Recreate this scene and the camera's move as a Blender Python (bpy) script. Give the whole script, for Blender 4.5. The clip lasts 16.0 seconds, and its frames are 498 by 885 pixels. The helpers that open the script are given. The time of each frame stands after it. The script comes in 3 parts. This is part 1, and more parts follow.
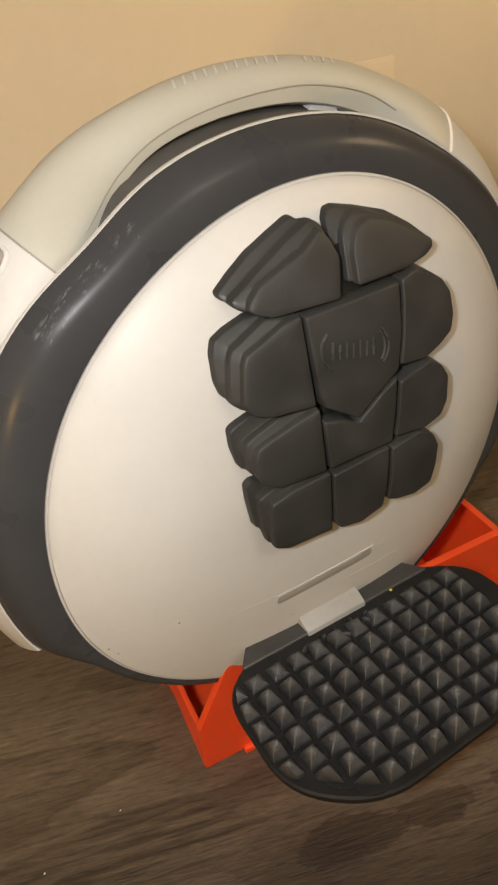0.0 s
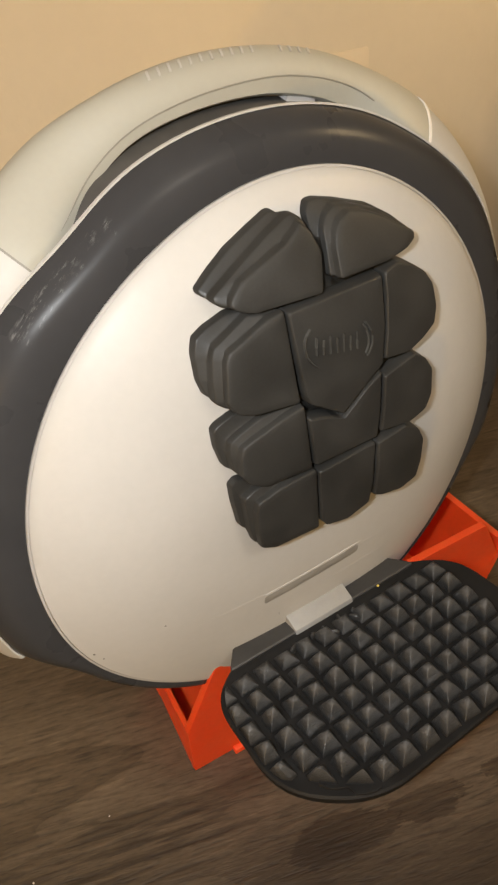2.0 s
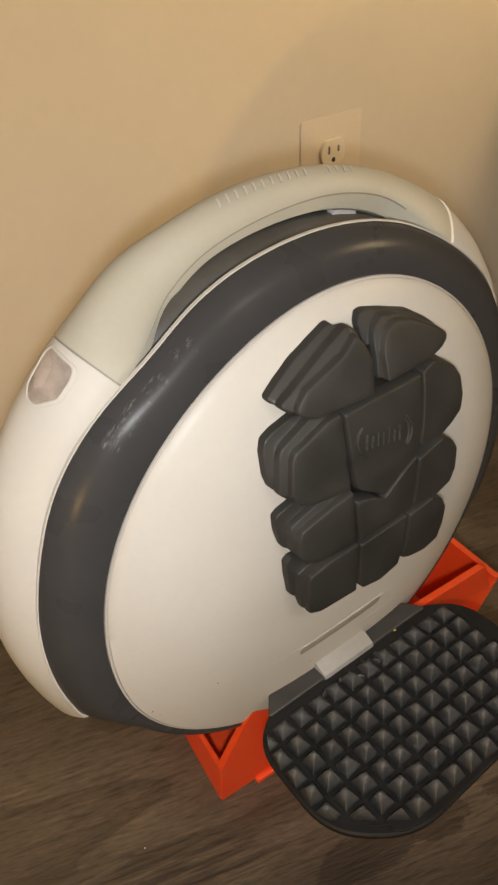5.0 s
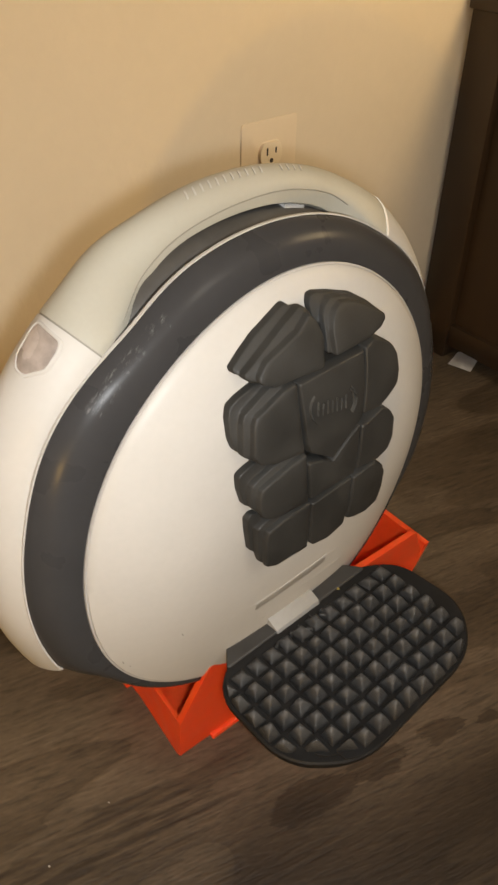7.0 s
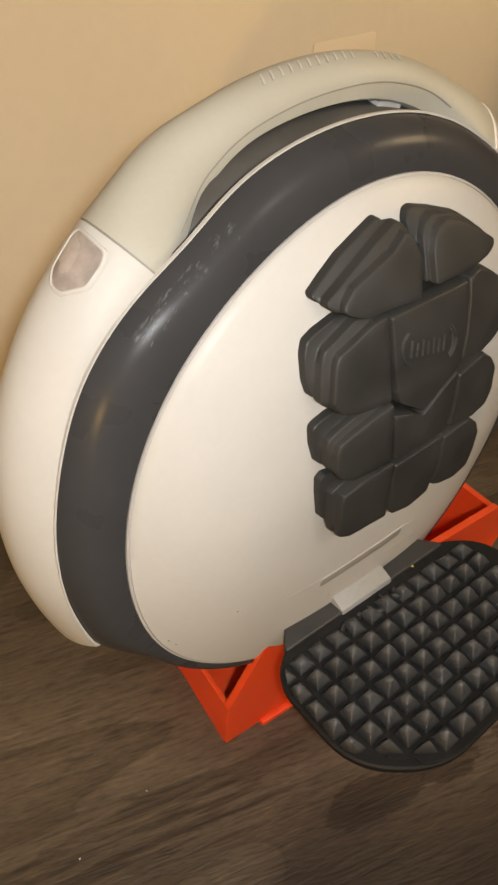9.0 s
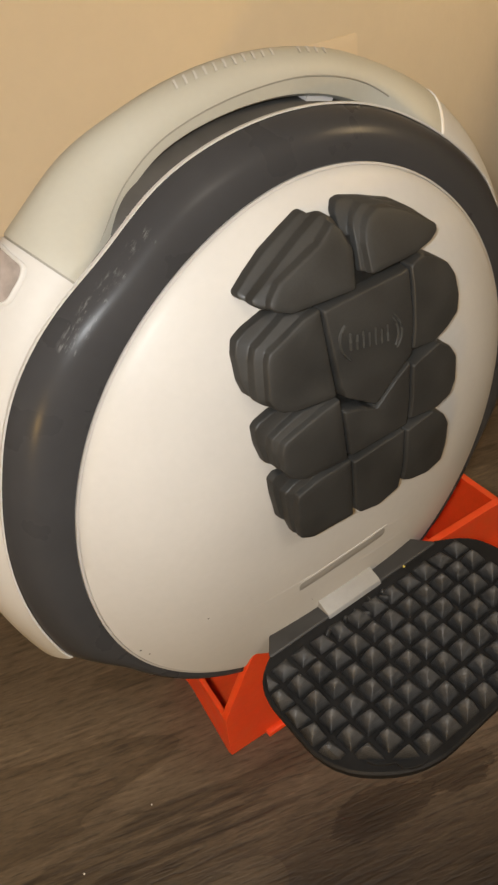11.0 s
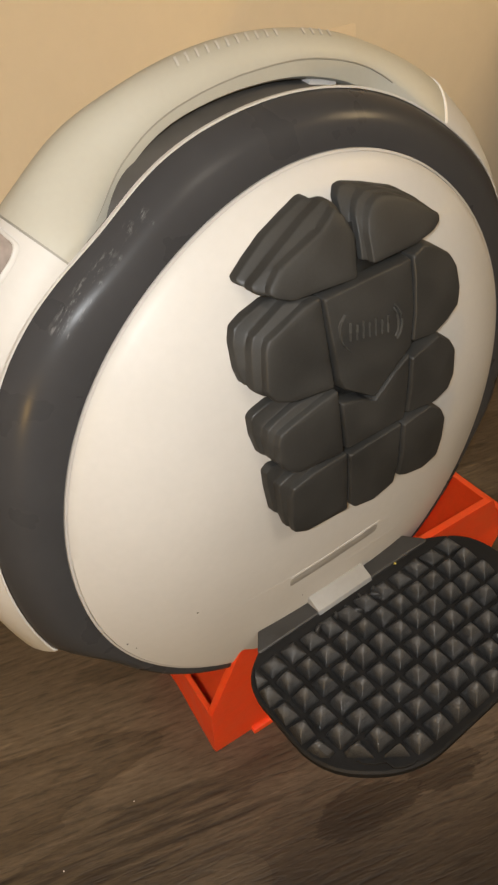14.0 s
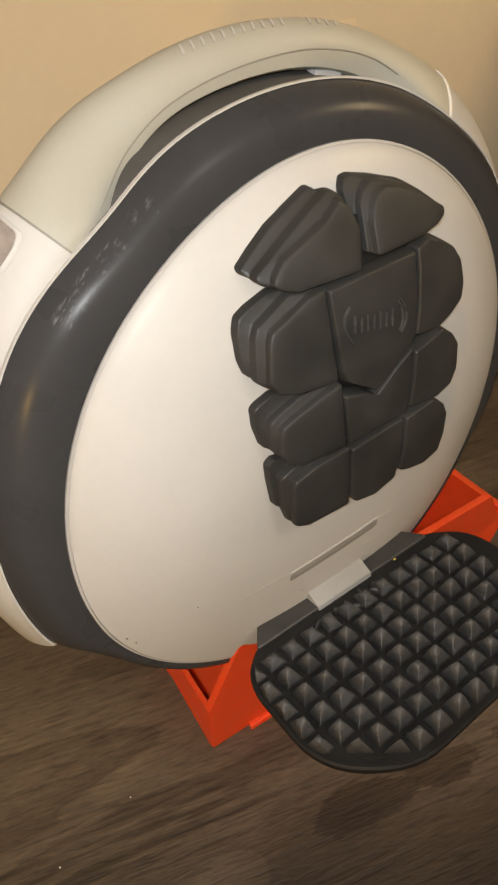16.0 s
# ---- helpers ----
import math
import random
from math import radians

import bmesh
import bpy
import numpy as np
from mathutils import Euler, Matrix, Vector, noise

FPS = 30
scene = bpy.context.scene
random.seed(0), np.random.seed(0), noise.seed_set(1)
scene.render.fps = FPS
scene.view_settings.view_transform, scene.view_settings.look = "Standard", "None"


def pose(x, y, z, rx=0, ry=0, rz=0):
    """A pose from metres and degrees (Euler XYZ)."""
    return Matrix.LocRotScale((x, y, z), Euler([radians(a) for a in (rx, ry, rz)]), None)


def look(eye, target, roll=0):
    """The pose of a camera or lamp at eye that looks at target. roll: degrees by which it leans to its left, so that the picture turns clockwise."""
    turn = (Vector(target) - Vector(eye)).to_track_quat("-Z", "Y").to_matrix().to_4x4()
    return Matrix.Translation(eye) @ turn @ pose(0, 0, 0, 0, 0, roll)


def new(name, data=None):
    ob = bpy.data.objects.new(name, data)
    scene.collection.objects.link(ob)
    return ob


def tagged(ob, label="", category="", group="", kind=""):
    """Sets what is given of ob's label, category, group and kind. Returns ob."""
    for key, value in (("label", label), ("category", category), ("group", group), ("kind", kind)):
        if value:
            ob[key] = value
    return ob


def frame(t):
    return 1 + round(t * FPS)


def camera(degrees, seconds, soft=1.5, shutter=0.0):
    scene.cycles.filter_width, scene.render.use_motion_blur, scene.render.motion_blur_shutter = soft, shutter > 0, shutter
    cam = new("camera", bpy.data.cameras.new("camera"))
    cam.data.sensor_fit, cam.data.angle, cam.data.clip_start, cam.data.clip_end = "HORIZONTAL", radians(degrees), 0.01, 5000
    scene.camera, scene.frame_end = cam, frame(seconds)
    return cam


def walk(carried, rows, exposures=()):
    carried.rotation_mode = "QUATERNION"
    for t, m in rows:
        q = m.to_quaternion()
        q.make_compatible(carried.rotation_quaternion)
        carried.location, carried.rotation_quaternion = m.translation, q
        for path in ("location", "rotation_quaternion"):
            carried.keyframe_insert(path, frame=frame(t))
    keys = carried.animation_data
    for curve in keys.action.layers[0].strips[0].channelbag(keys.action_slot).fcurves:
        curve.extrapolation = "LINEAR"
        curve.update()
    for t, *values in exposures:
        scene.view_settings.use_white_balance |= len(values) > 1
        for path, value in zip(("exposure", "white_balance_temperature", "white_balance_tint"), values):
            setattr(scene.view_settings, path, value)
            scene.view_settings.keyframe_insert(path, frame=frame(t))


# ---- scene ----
cam = camera(35.0, 16.0, soft=2.4, shutter=0.5)
PATH = [
    (0.0, -0.1978, -0.3112, 0.5838, 52.72, 3.97, -28.48),
    (0.5, -0.1985, -0.3078, 0.5801, 52.45, 4.02, -28.84),
    (1.0, -0.1976, -0.3036, 0.5794, 51.96, 4.12, -29.94),
    (1.5, -0.1962, -0.3052, 0.5797, 52.02, 4.15, -30.40),
    (2.0, -0.1969, -0.3041, 0.5806, 52.28, 4.07, -30.45),
    (2.5, -0.2073, -0.3243, 0.6025, 52.78, 4.25, -29.33),
    (3.0, -0.2174, -0.3199, 0.6096, 52.60, 3.14, -28.94),
    (3.2, -0.2204, -0.3150, 0.6135, 52.60, 2.82, -28.52),
    (5.3, -0.2557, -0.2728, 0.6548, 51.45, 1.23, -36.08),
    (5.5, -0.2622, -0.2744, 0.6535, 51.67, 0.89, -37.30),
    (6.0, -0.2765, -0.3180, 0.6709, 52.89, 1.90, -38.48),
    (6.5, -0.2937, -0.3400, 0.6738, 52.07, 1.67, -39.41),
    (7.0, -0.2975, -0.3034, 0.6697, 51.32, -0.87, -38.86),
    (7.5, -0.2894, -0.3041, 0.7152, 49.73, -4.04, -38.21),
    (8.0, -0.2930, -0.2978, 0.6953, 50.51, -0.32, -40.53),
    (8.5, -0.2800, -0.2656, 0.6395, 48.59, -2.00, -38.53),
    (8.7, -0.2798, -0.2507, 0.6126, 48.87, -2.05, -36.11),
    (11.0, -0.2254, -0.2915, 0.5962, 50.71, 5.45, -33.58),
    (11.5, -0.2210, -0.2984, 0.5979, 51.21, 5.75, -33.61),
    (12.0, -0.2205, -0.2957, 0.5957, 51.45, 5.36, -33.52),
    (12.5, -0.2179, -0.3026, 0.5960, 51.94, 4.56, -34.34),
    (13.0, -0.2310, -0.2853, 0.5885, 50.83, 2.09, -33.53),
    (13.5, -0.2282, -0.2869, 0.5910, 50.51, 3.44, -34.13),
    (14.0, -0.2281, -0.2828, 0.5879, 50.45, 3.79, -33.83),
    (14.5, -0.2253, -0.2861, 0.5904, 50.50, 4.50, -34.35),
    (15.0, -0.2279, -0.2810, 0.5853, 50.38, 4.15, -34.40),
    (15.5, -0.2290, -0.2840, 0.5867, 50.39, 3.56, -34.15),
    (16.0, -0.2325, -0.2787, 0.5844, 50.27, 3.16, -34.09),
]
walk(cam, [(t, pose(*r)) for t, *r in PATH], exposures=[(0.0, 0.08), (1.0, 0.13), (2.0, 0.12), (2.5, 0.01), (3.0, 0.01), (5.3, -0.09), (6.0, -0.07), (7.0, 0.04), (8.0, 0.04), (8.7, 0.07), (11.0, 0.02), (14.0, 0.06), (16.0, 0.04)])

# ---- light ----
world = bpy.data.worlds.new("room_air")
scene.world = world
world.use_nodes = True
world.node_tree.nodes["Background"].inputs["Color"].default_value = (1.0, 0.72, 0.42, 1)
world.node_tree.nodes["Background"].inputs["Strength"].default_value = 0.05


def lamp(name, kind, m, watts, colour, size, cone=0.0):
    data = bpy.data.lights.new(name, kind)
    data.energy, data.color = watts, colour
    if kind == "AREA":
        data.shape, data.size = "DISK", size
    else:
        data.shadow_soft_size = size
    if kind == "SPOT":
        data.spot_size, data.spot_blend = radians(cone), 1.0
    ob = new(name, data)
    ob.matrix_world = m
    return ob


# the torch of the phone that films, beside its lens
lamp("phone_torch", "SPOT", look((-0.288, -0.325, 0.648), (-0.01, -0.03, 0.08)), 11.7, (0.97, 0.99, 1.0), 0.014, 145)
# the warm bulbs of two floor lamps, and an added unseen fill from above
lamp("reading_lamp_glow", "SPOT", look((0.70, -0.22, 0.82), (0.30, 0.384, 0.74)), 16.0, (1.0, 0.72, 0.37), 0.08, 124)
lamp("floor_lamp_glow", "POINT", pose(-1.25, -0.95, 0.47), 28.0, (1.0, 0.60, 0.16), 0.014)
lamp("room_fill", "POINT", pose(0.35, -1.6, 1.98), 40.0, (1.0, 0.90, 0.76), 0.16)


# ---- materials ----
def material(name, base, rough=0.5, metal=0.0, vary=0.12, scale=8.0, grain=120.0, bump=0.05, dist=0.0005, rough_vary=0.1,
             stretch=(1, 1, 1), coat=0.0, spec=0.5):
    """Base colour with broad and fine variation, uneven gloss and fine relief."""
    m = bpy.data.materials.new(name)
    m.use_nodes = True
    nt = m.node_tree
    bsdf = nt.nodes["Principled BSDF"]
    tc = nt.nodes.new("ShaderNodeTexCoord")
    mp = nt.nodes.new("ShaderNodeMapping")
    mp.inputs["Scale"].default_value = stretch
    nt.links.new(tc.outputs["Object"], mp.inputs["Vector"])
    big, fine = nt.nodes.new("ShaderNodeTexNoise"), nt.nodes.new("ShaderNodeTexNoise")
    for n, s, d in ((big, scale, 4), (fine, grain, 6)):
        n.inputs["Scale"].default_value, n.inputs["Detail"].default_value = s, d
        nt.links.new(mp.outputs["Vector"], n.inputs["Vector"])
    add = nt.nodes.new("ShaderNodeMath")
    add.operation = "MULTIPLY_ADD"
    nt.links.new(fine.outputs["Fac"], add.inputs[0])
    add.inputs[1].default_value = 0.4
    nt.links.new(big.outputs["Fac"], add.inputs[2])
    ramp = nt.nodes.new("ShaderNodeMapRange")
    ramp.inputs["From Min"].default_value, ramp.inputs["From Max"].default_value = 0.4, 1.0
    ramp.inputs["To Min"].default_value, ramp.inputs["To Max"].default_value = 1 - vary, 1 + vary
    nt.links.new(add.outputs[0], ramp.inputs["Value"])
    mul = nt.nodes.new("ShaderNodeMix")
    mul.data_type, mul.blend_type = "RGBA", "MULTIPLY"
    mul.inputs["Factor"].default_value = 1
    mul.inputs[6].default_value = base
    nt.links.new(ramp.outputs[0], mul.inputs[7])
    nt.links.new(mul.outputs[2], bsdf.inputs["Base Color"])
    rr = nt.nodes.new("ShaderNodeMapRange")
    rr.inputs["From Min"].default_value, rr.inputs["From Max"].default_value = 0.3, 0.7
    rr.inputs["To Min"].default_value, rr.inputs["To Max"].default_value = max(rough - rough_vary, 0.02), min(rough + rough_vary, 1)
    nt.links.new(big.outputs["Fac"], rr.inputs["Value"])
    nt.links.new(rr.outputs[0], bsdf.inputs["Roughness"])
    bp = nt.nodes.new("ShaderNodeBump")
    bp.inputs["Strength"].default_value, bp.inputs["Distance"].default_value = bump, dist
    nt.links.new(fine.outputs["Fac"], bp.inputs["Height"])
    nt.links.new(bp.outputs[0], bsdf.inputs["Normal"])
    bsdf.inputs["Metallic"].default_value = metal
    bsdf.inputs["Specular IOR Level"].default_value = spec
    bsdf.inputs["Coat Weight"].default_value = coat
    bsdf.inputs["Coat Roughness"].default_value = 0.15
    return m


WALL = material("wall_paint", (0.58, 0.50, 0.375, 1), 0.75, vary=0.05, scale=5, grain=60, bump=0.35, dist=0.002)
WHITE = material("white_plastic", (0.445, 0.436, 0.418, 1), 0.48, vary=0.05, scale=14, grain=200, bump=0.02, spec=0.3)
SATIN = material("satin_plastic", (0.34, 0.332, 0.285, 1), 0.58, vary=0.05, scale=14, grain=300, bump=0.05)
BLACK = material("black_gloss", (0.038, 0.038, 0.040, 1), 0.29, vary=0.1, scale=26, grain=150, bump=0.06, rough_vary=0.03, spec=0.095)
DARK = material("dark_grey_plastic", (0.055, 0.052, 0.048, 1), 0.5, vary=0.25, scale=30, grain=200)
FOAM = material("black_foam", (0.0275, 0.0272, 0.0258, 1), 0.50, vary=0.25, scale=40, grain=700, bump=0.08, dist=0.0003, spec=0.26)
RUBBER = material("tread_rubber", (0.061, 0.0605, 0.0597, 1), 0.42, vary=0.7, scale=90, grain=900, bump=0.9, dist=0.0007, rough_vary=0.15, spec=0.45)
# worn pale towards the tips; the grooves' shade is mixed in as near-black
nt = RUBBER.node_tree
bsdf = nt.nodes["Principled BSDF"]
tc, split, wear_and_shade, mixed = (nt.nodes.new(k) for k in ("ShaderNodeTexCoord", "ShaderNodeSeparateXYZ", "ShaderNodeMapRange", "ShaderNodeMix"))
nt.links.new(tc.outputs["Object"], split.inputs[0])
nt.links.new(split.outputs["Z"], wear_and_shade.inputs["Value"])
wear_and_shade.inputs["From Min"].default_value, wear_and_shade.inputs["From Max"].default_value = -0.0010, 0.0085
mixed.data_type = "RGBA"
nt.links.new(wear_and_shade.outputs[0], mixed.inputs["Factor"])
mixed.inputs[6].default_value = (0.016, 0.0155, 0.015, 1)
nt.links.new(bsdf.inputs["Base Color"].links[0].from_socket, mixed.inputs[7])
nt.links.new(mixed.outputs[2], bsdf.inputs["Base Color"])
ORANGE = material("orange_print", (0.84, 0.074, 0.013, 1), 0.45, vary=0.1, scale=25, grain=250, bump=0.1)
ORANGE.node_tree.nodes["Principled BSDF"].inputs["Subsurface Weight"].default_value = 0.4
ORANGE.node_tree.nodes["Principled BSDF"].inputs["Subsurface Radius"].default_value = (0.012, 0.003, 0.001)
ORANGE.node_tree.nodes["Principled BSDF"].inputs["Subsurface Scale"].default_value = 1.0
GREY = material("grey_bracket", (0.27, 0.265, 0.255, 1), 0.45, vary=0.1, scale=60, grain=300)
LENS = material("smoky_lens", (0.30, 0.26, 0.235, 1), 0.25, vary=0.5, scale=60, grain=100)
LINE = material("joint_shadow", (0.22, 0.21, 0.18, 1), 0.6)
IVORY = material("ivory_plate", (0.61, 0.515, 0.38, 1), 0.6, vary=0.04, scale=20, grain=200)
SOCKET = material("socket_plastic", (0.66, 0.57, 0.43, 1), 0.5, vary=0.04, scale=20, grain=200)
STICKER = material("worn_sticker", (0.24, 0.23, 0.21, 1), 0.5, vary=0.12, scale=120, grain=400)
RIM = material("grey_rim", (0.36, 0.35, 0.34, 1), 0.4)
SLOT = material("dark_slot", (0.03, 0.025, 0.02, 1), 0.6)
PLUG = material("plug_plastic", (0.05, 0.042, 0.038, 1), 0.5)
WOOD = material("dark_wood", (0.029, 0.0155, 0.006, 1), 0.5, vary=0.35, scale=6, grain=60, stretch=(1, 1, 0.15))
PAPER = material("white_paper", (0.75, 0.73, 0.70, 1), 0.7)
PLAIN = material("plain_ceiling", (0.6, 0.56, 0.5, 1), 0.8)


def floor_material():
    """Dark laminate: long wavy growth lines, fine pores and worn patches, along one direction."""
    m = bpy.data.materials.new("dark_laminate")
    m.use_nodes = True
    nt = m.node_tree
    bsdf = nt.nodes["Principled BSDF"]
    tc = nt.nodes.new("ShaderNodeTexCoord")

    def mapped(sx, sy):
        mp = nt.nodes.new("ShaderNodeMapping")
        mp.vector_type = "TEXTURE"
        mp.inputs["Rotation"].default_value = (0, 0, radians(-13))
        mp.inputs["Scale"].default_value = (sx, sy, 1)
        nt.links.new(tc.outputs["Object"], mp.inputs["Vector"])
        return mp.outputs["Vector"]

    def noise_tex(vec, scale, detail, rough=0.55, distortion=0.0):
        n = nt.nodes.new("ShaderNodeTexNoise")
        for k, v in (("Scale", scale), ("Detail", detail), ("Roughness", rough), ("Distortion", distortion)):
            n.inputs[k].default_value = v
        nt.links.new(vec, n.inputs["Vector"])
        return n.outputs["Fac"]

    def ramp(fac, *stops):
        r = nt.nodes.new("ShaderNodeValToRGB")
        while len(r.color_ramp.elements) < len(stops):
            r.color_ramp.elements.new(0.5)
        for e, (p, c) in zip(r.color_ramp.elements, stops):
            e.position, e.color = p, (*c, 1)
        nt.links.new(fac, r.inputs["Fac"])
        return r.outputs["Color"]

    def mix(kind, fac, a, b):
        n = nt.nodes.new("ShaderNodeMix")
        n.data_type, n.blend_type = "RGBA", kind
        n.inputs["Factor"].default_value = fac
        nt.links.new(a, n.inputs[6])
        nt.links.new(b, n.inputs[7])
        return n.outputs[2]

    # contour lines of a stretched field read as growth lines with closed figures
    field = noise_tex(mapped(3.6, 1.0), 6.5, 2.0, 0.45, 0.5)
    rings = nt.nodes.new("ShaderNodeMath")
    rings.operation = "MULTIPLY"
    rings.inputs[1].default_value = 4.0
    nt.links.new(field, rings.inputs[0])
    frac = nt.nodes.new("ShaderNodeMath")
    frac.operation = "FRACT"
    nt.links.new(rings.outputs[0], frac.inputs[0])
    lines = ramp(frac.outputs[0], (0.0, (0.60, 0.57, 0.53)), (0.20, (0.76, 0.74, 0.71)), (0.55, (1.0, 1.0, 1.0)), (0.93, (1.10, 1.10, 1.10)), (1.0, (0.85, 0.84, 0.82)))
    broad = ramp(noise_tex(mapped(2.5, 1.0), 4.0, 3.0), (0.30, (0.066, 0.0485, 0.031)), (0.52, (0.096, 0.0712, 0.0455)), (0.72, (0.120, 0.090, 0.059)))
    figure = ramp(noise_tex(mapped(2.6, 1.0), 6.5, 6.0, 0.52, 0.3), (0.425, (0.44, 0.41, 0.36)), (0.437, (0.92, 0.92, 0.92)), (0.62, (1.08, 1.08, 1.08)))
    dashes = ramp(noise_tex(mapped(9.0, 1.0), 230.0, 4.0, 0.62, 0.3), (0.36, (0.34, 0.32, 0.29)), (0.46, (0.94, 0.94, 0.94)), (0.56, (1.05, 1.05, 1.05)), (0.66, (1.55, 1.52, 1.46)))
    pores = ramp(noise_tex(mapped(4.0, 1.0), 380.0, 3.0, 0.6), (0.36, (0.78, 0.78, 0.78)), (0.48, (0.98, 0.98, 0.98)), (0.68, (1.16, 1.16, 1.16)))
    colour = mix("MULTIPLY", 0.85, mix("MULTIPLY", 0.55, mix("MULTIPLY", 0.5, mix("MULTIPLY", 0.85, broad, lines), figure), dashes), pores)
    # the colour darkens across the grain, towards low y, with a wandering edge
    sep = nt.nodes.new("ShaderNodeSeparateXYZ")
    nt.links.new(mapped(1.0, 1.0), sep.inputs[0])
    wander = nt.nodes.new("ShaderNodeMath")
    wander.operation = "MULTIPLY_ADD"
    nt.links.new(noise_tex(mapped(3.0, 1.0), 7.0, 4.0), wander.inputs[0])
    wander.inputs[1].default_value = 0.07
    nt.links.new(sep.outputs["Y"], wander.inputs[2])
    depth = nt.nodes.new("ShaderNodeMapRange")
    depth.inputs["From Min"].default_value, depth.inputs["From Max"].default_value = -0.090, -0.005
    nt.links.new(wander.outputs[0], depth.inputs["Value"])
    colour = mix("MULTIPLY", 1.0, colour, ramp(depth.outputs[0], (0.0, (0.335, 0.30, 0.255)), (1.0, (1.06, 1.05, 1.04))))
    # dark patches with ragged tips, and a bundle of dark streaks beside them
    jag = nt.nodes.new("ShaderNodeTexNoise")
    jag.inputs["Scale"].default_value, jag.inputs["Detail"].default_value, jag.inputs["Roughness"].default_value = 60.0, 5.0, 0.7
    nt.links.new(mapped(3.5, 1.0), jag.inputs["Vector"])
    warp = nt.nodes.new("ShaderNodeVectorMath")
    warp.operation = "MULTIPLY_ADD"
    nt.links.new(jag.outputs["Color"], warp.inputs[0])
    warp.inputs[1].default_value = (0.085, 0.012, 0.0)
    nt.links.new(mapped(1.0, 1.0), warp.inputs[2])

    def ragged_patch(centre, half, edge):
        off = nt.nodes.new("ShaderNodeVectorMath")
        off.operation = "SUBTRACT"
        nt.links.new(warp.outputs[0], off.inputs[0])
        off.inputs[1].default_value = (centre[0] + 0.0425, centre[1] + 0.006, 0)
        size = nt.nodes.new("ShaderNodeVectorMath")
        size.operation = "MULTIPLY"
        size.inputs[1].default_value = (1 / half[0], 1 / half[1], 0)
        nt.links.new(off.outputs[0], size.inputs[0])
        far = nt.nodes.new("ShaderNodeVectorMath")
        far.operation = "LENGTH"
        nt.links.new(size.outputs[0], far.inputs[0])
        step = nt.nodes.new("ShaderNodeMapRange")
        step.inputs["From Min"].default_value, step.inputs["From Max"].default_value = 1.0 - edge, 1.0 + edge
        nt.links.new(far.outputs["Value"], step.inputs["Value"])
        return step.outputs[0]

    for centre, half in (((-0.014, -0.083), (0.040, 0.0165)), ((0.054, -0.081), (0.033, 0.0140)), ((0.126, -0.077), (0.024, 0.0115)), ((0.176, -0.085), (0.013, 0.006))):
        colour = mix("MULTIPLY", 1.0, colour, ramp(ragged_patch(centre, half, 0.03), (0.0, (0.56, 0.53, 0.49)), (1.0, (1.0, 1.0, 1.0))))
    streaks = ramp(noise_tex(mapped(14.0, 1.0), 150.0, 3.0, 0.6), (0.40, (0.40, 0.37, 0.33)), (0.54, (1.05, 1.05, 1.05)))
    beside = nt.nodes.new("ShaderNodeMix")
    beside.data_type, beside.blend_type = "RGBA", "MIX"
    nt.links.new(ragged_patch((-0.170, -0.043), (0.130, 0.022), 0.5), beside.inputs["Factor"])
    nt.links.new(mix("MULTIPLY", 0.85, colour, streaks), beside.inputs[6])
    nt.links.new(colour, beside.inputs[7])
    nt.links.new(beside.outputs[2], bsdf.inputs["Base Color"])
    bump = nt.nodes.new("ShaderNodeBump")
    bump.inputs["Strength"].default_value, bump.inputs["Distance"].default_value = 0.4, 0.0008
    nt.links.new(mix("MULTIPLY", 1.0, dashes, pores), bump.inputs["Height"])
    nt.links.new(bump.outputs[0], bsdf.inputs["Normal"])
    rr = nt.nodes.new("ShaderNodeMapRange")
    rr.inputs["To Min"].default_value, rr.inputs["To Max"].default_value = 0.42, 0.62
    nt.links.new(field, rr.inputs["Value"])
    nt.links.new(rr.outputs[0], bsdf.inputs["Roughness"])
    bsdf.inputs["Specular IOR Level"].default_value = 0.35
    return m


EMBLEM = material("moulded_emblem", (0.045, 0.045, 0.043, 1), 0.28, vary=0.25, scale=60, grain=700)
SPECK = material("yellow_crumb", (0.55, 0.42, 0.08, 1), 0.6)
PLATE = material("dull_hinge_plate", (0.036, 0.0345, 0.033, 1), 0.55, vary=0.25, scale=60, grain=300)
# pedal bed: shade between the studs is put into this near-black base
VALLEY = material("groove_shade_rubber", (0.0105, 0.010, 0.0097, 1), 0.6, vary=0.3, scale=40, grain=300, spec=0.22)
FLOOR = floor_material()


# ---- mesh tools ----
def mesh_of(bm, name, mat, smooth=True):
    bmesh.ops.recalc_face_normals(bm, faces=bm.faces[:])
    me = bpy.data.meshes.new(name)
    bm.to_mesh(me)
    bm.free()
    me.materials.append(mat)
    if smooth:
        me.polygons.foreach_set("use_smooth", [True] * len(me.polygons))
        me.set_sharp_from_angle(angle=radians(38))
    return me


def part(name, bm, mat, parent=None, label="", smooth=True):
    ob = new(name, mesh_of(bm, name, mat, smooth))
    ob.parent = parent
    if label:
        ob["label"] = label
    return ob


def thing(name, label, category, m=None, group="", kind=""):
    ob = new(name)
    ob.empty_display_size = 0.05
    ob.matrix_world = m or Matrix()
    return tagged(ob, label, category, group, kind)


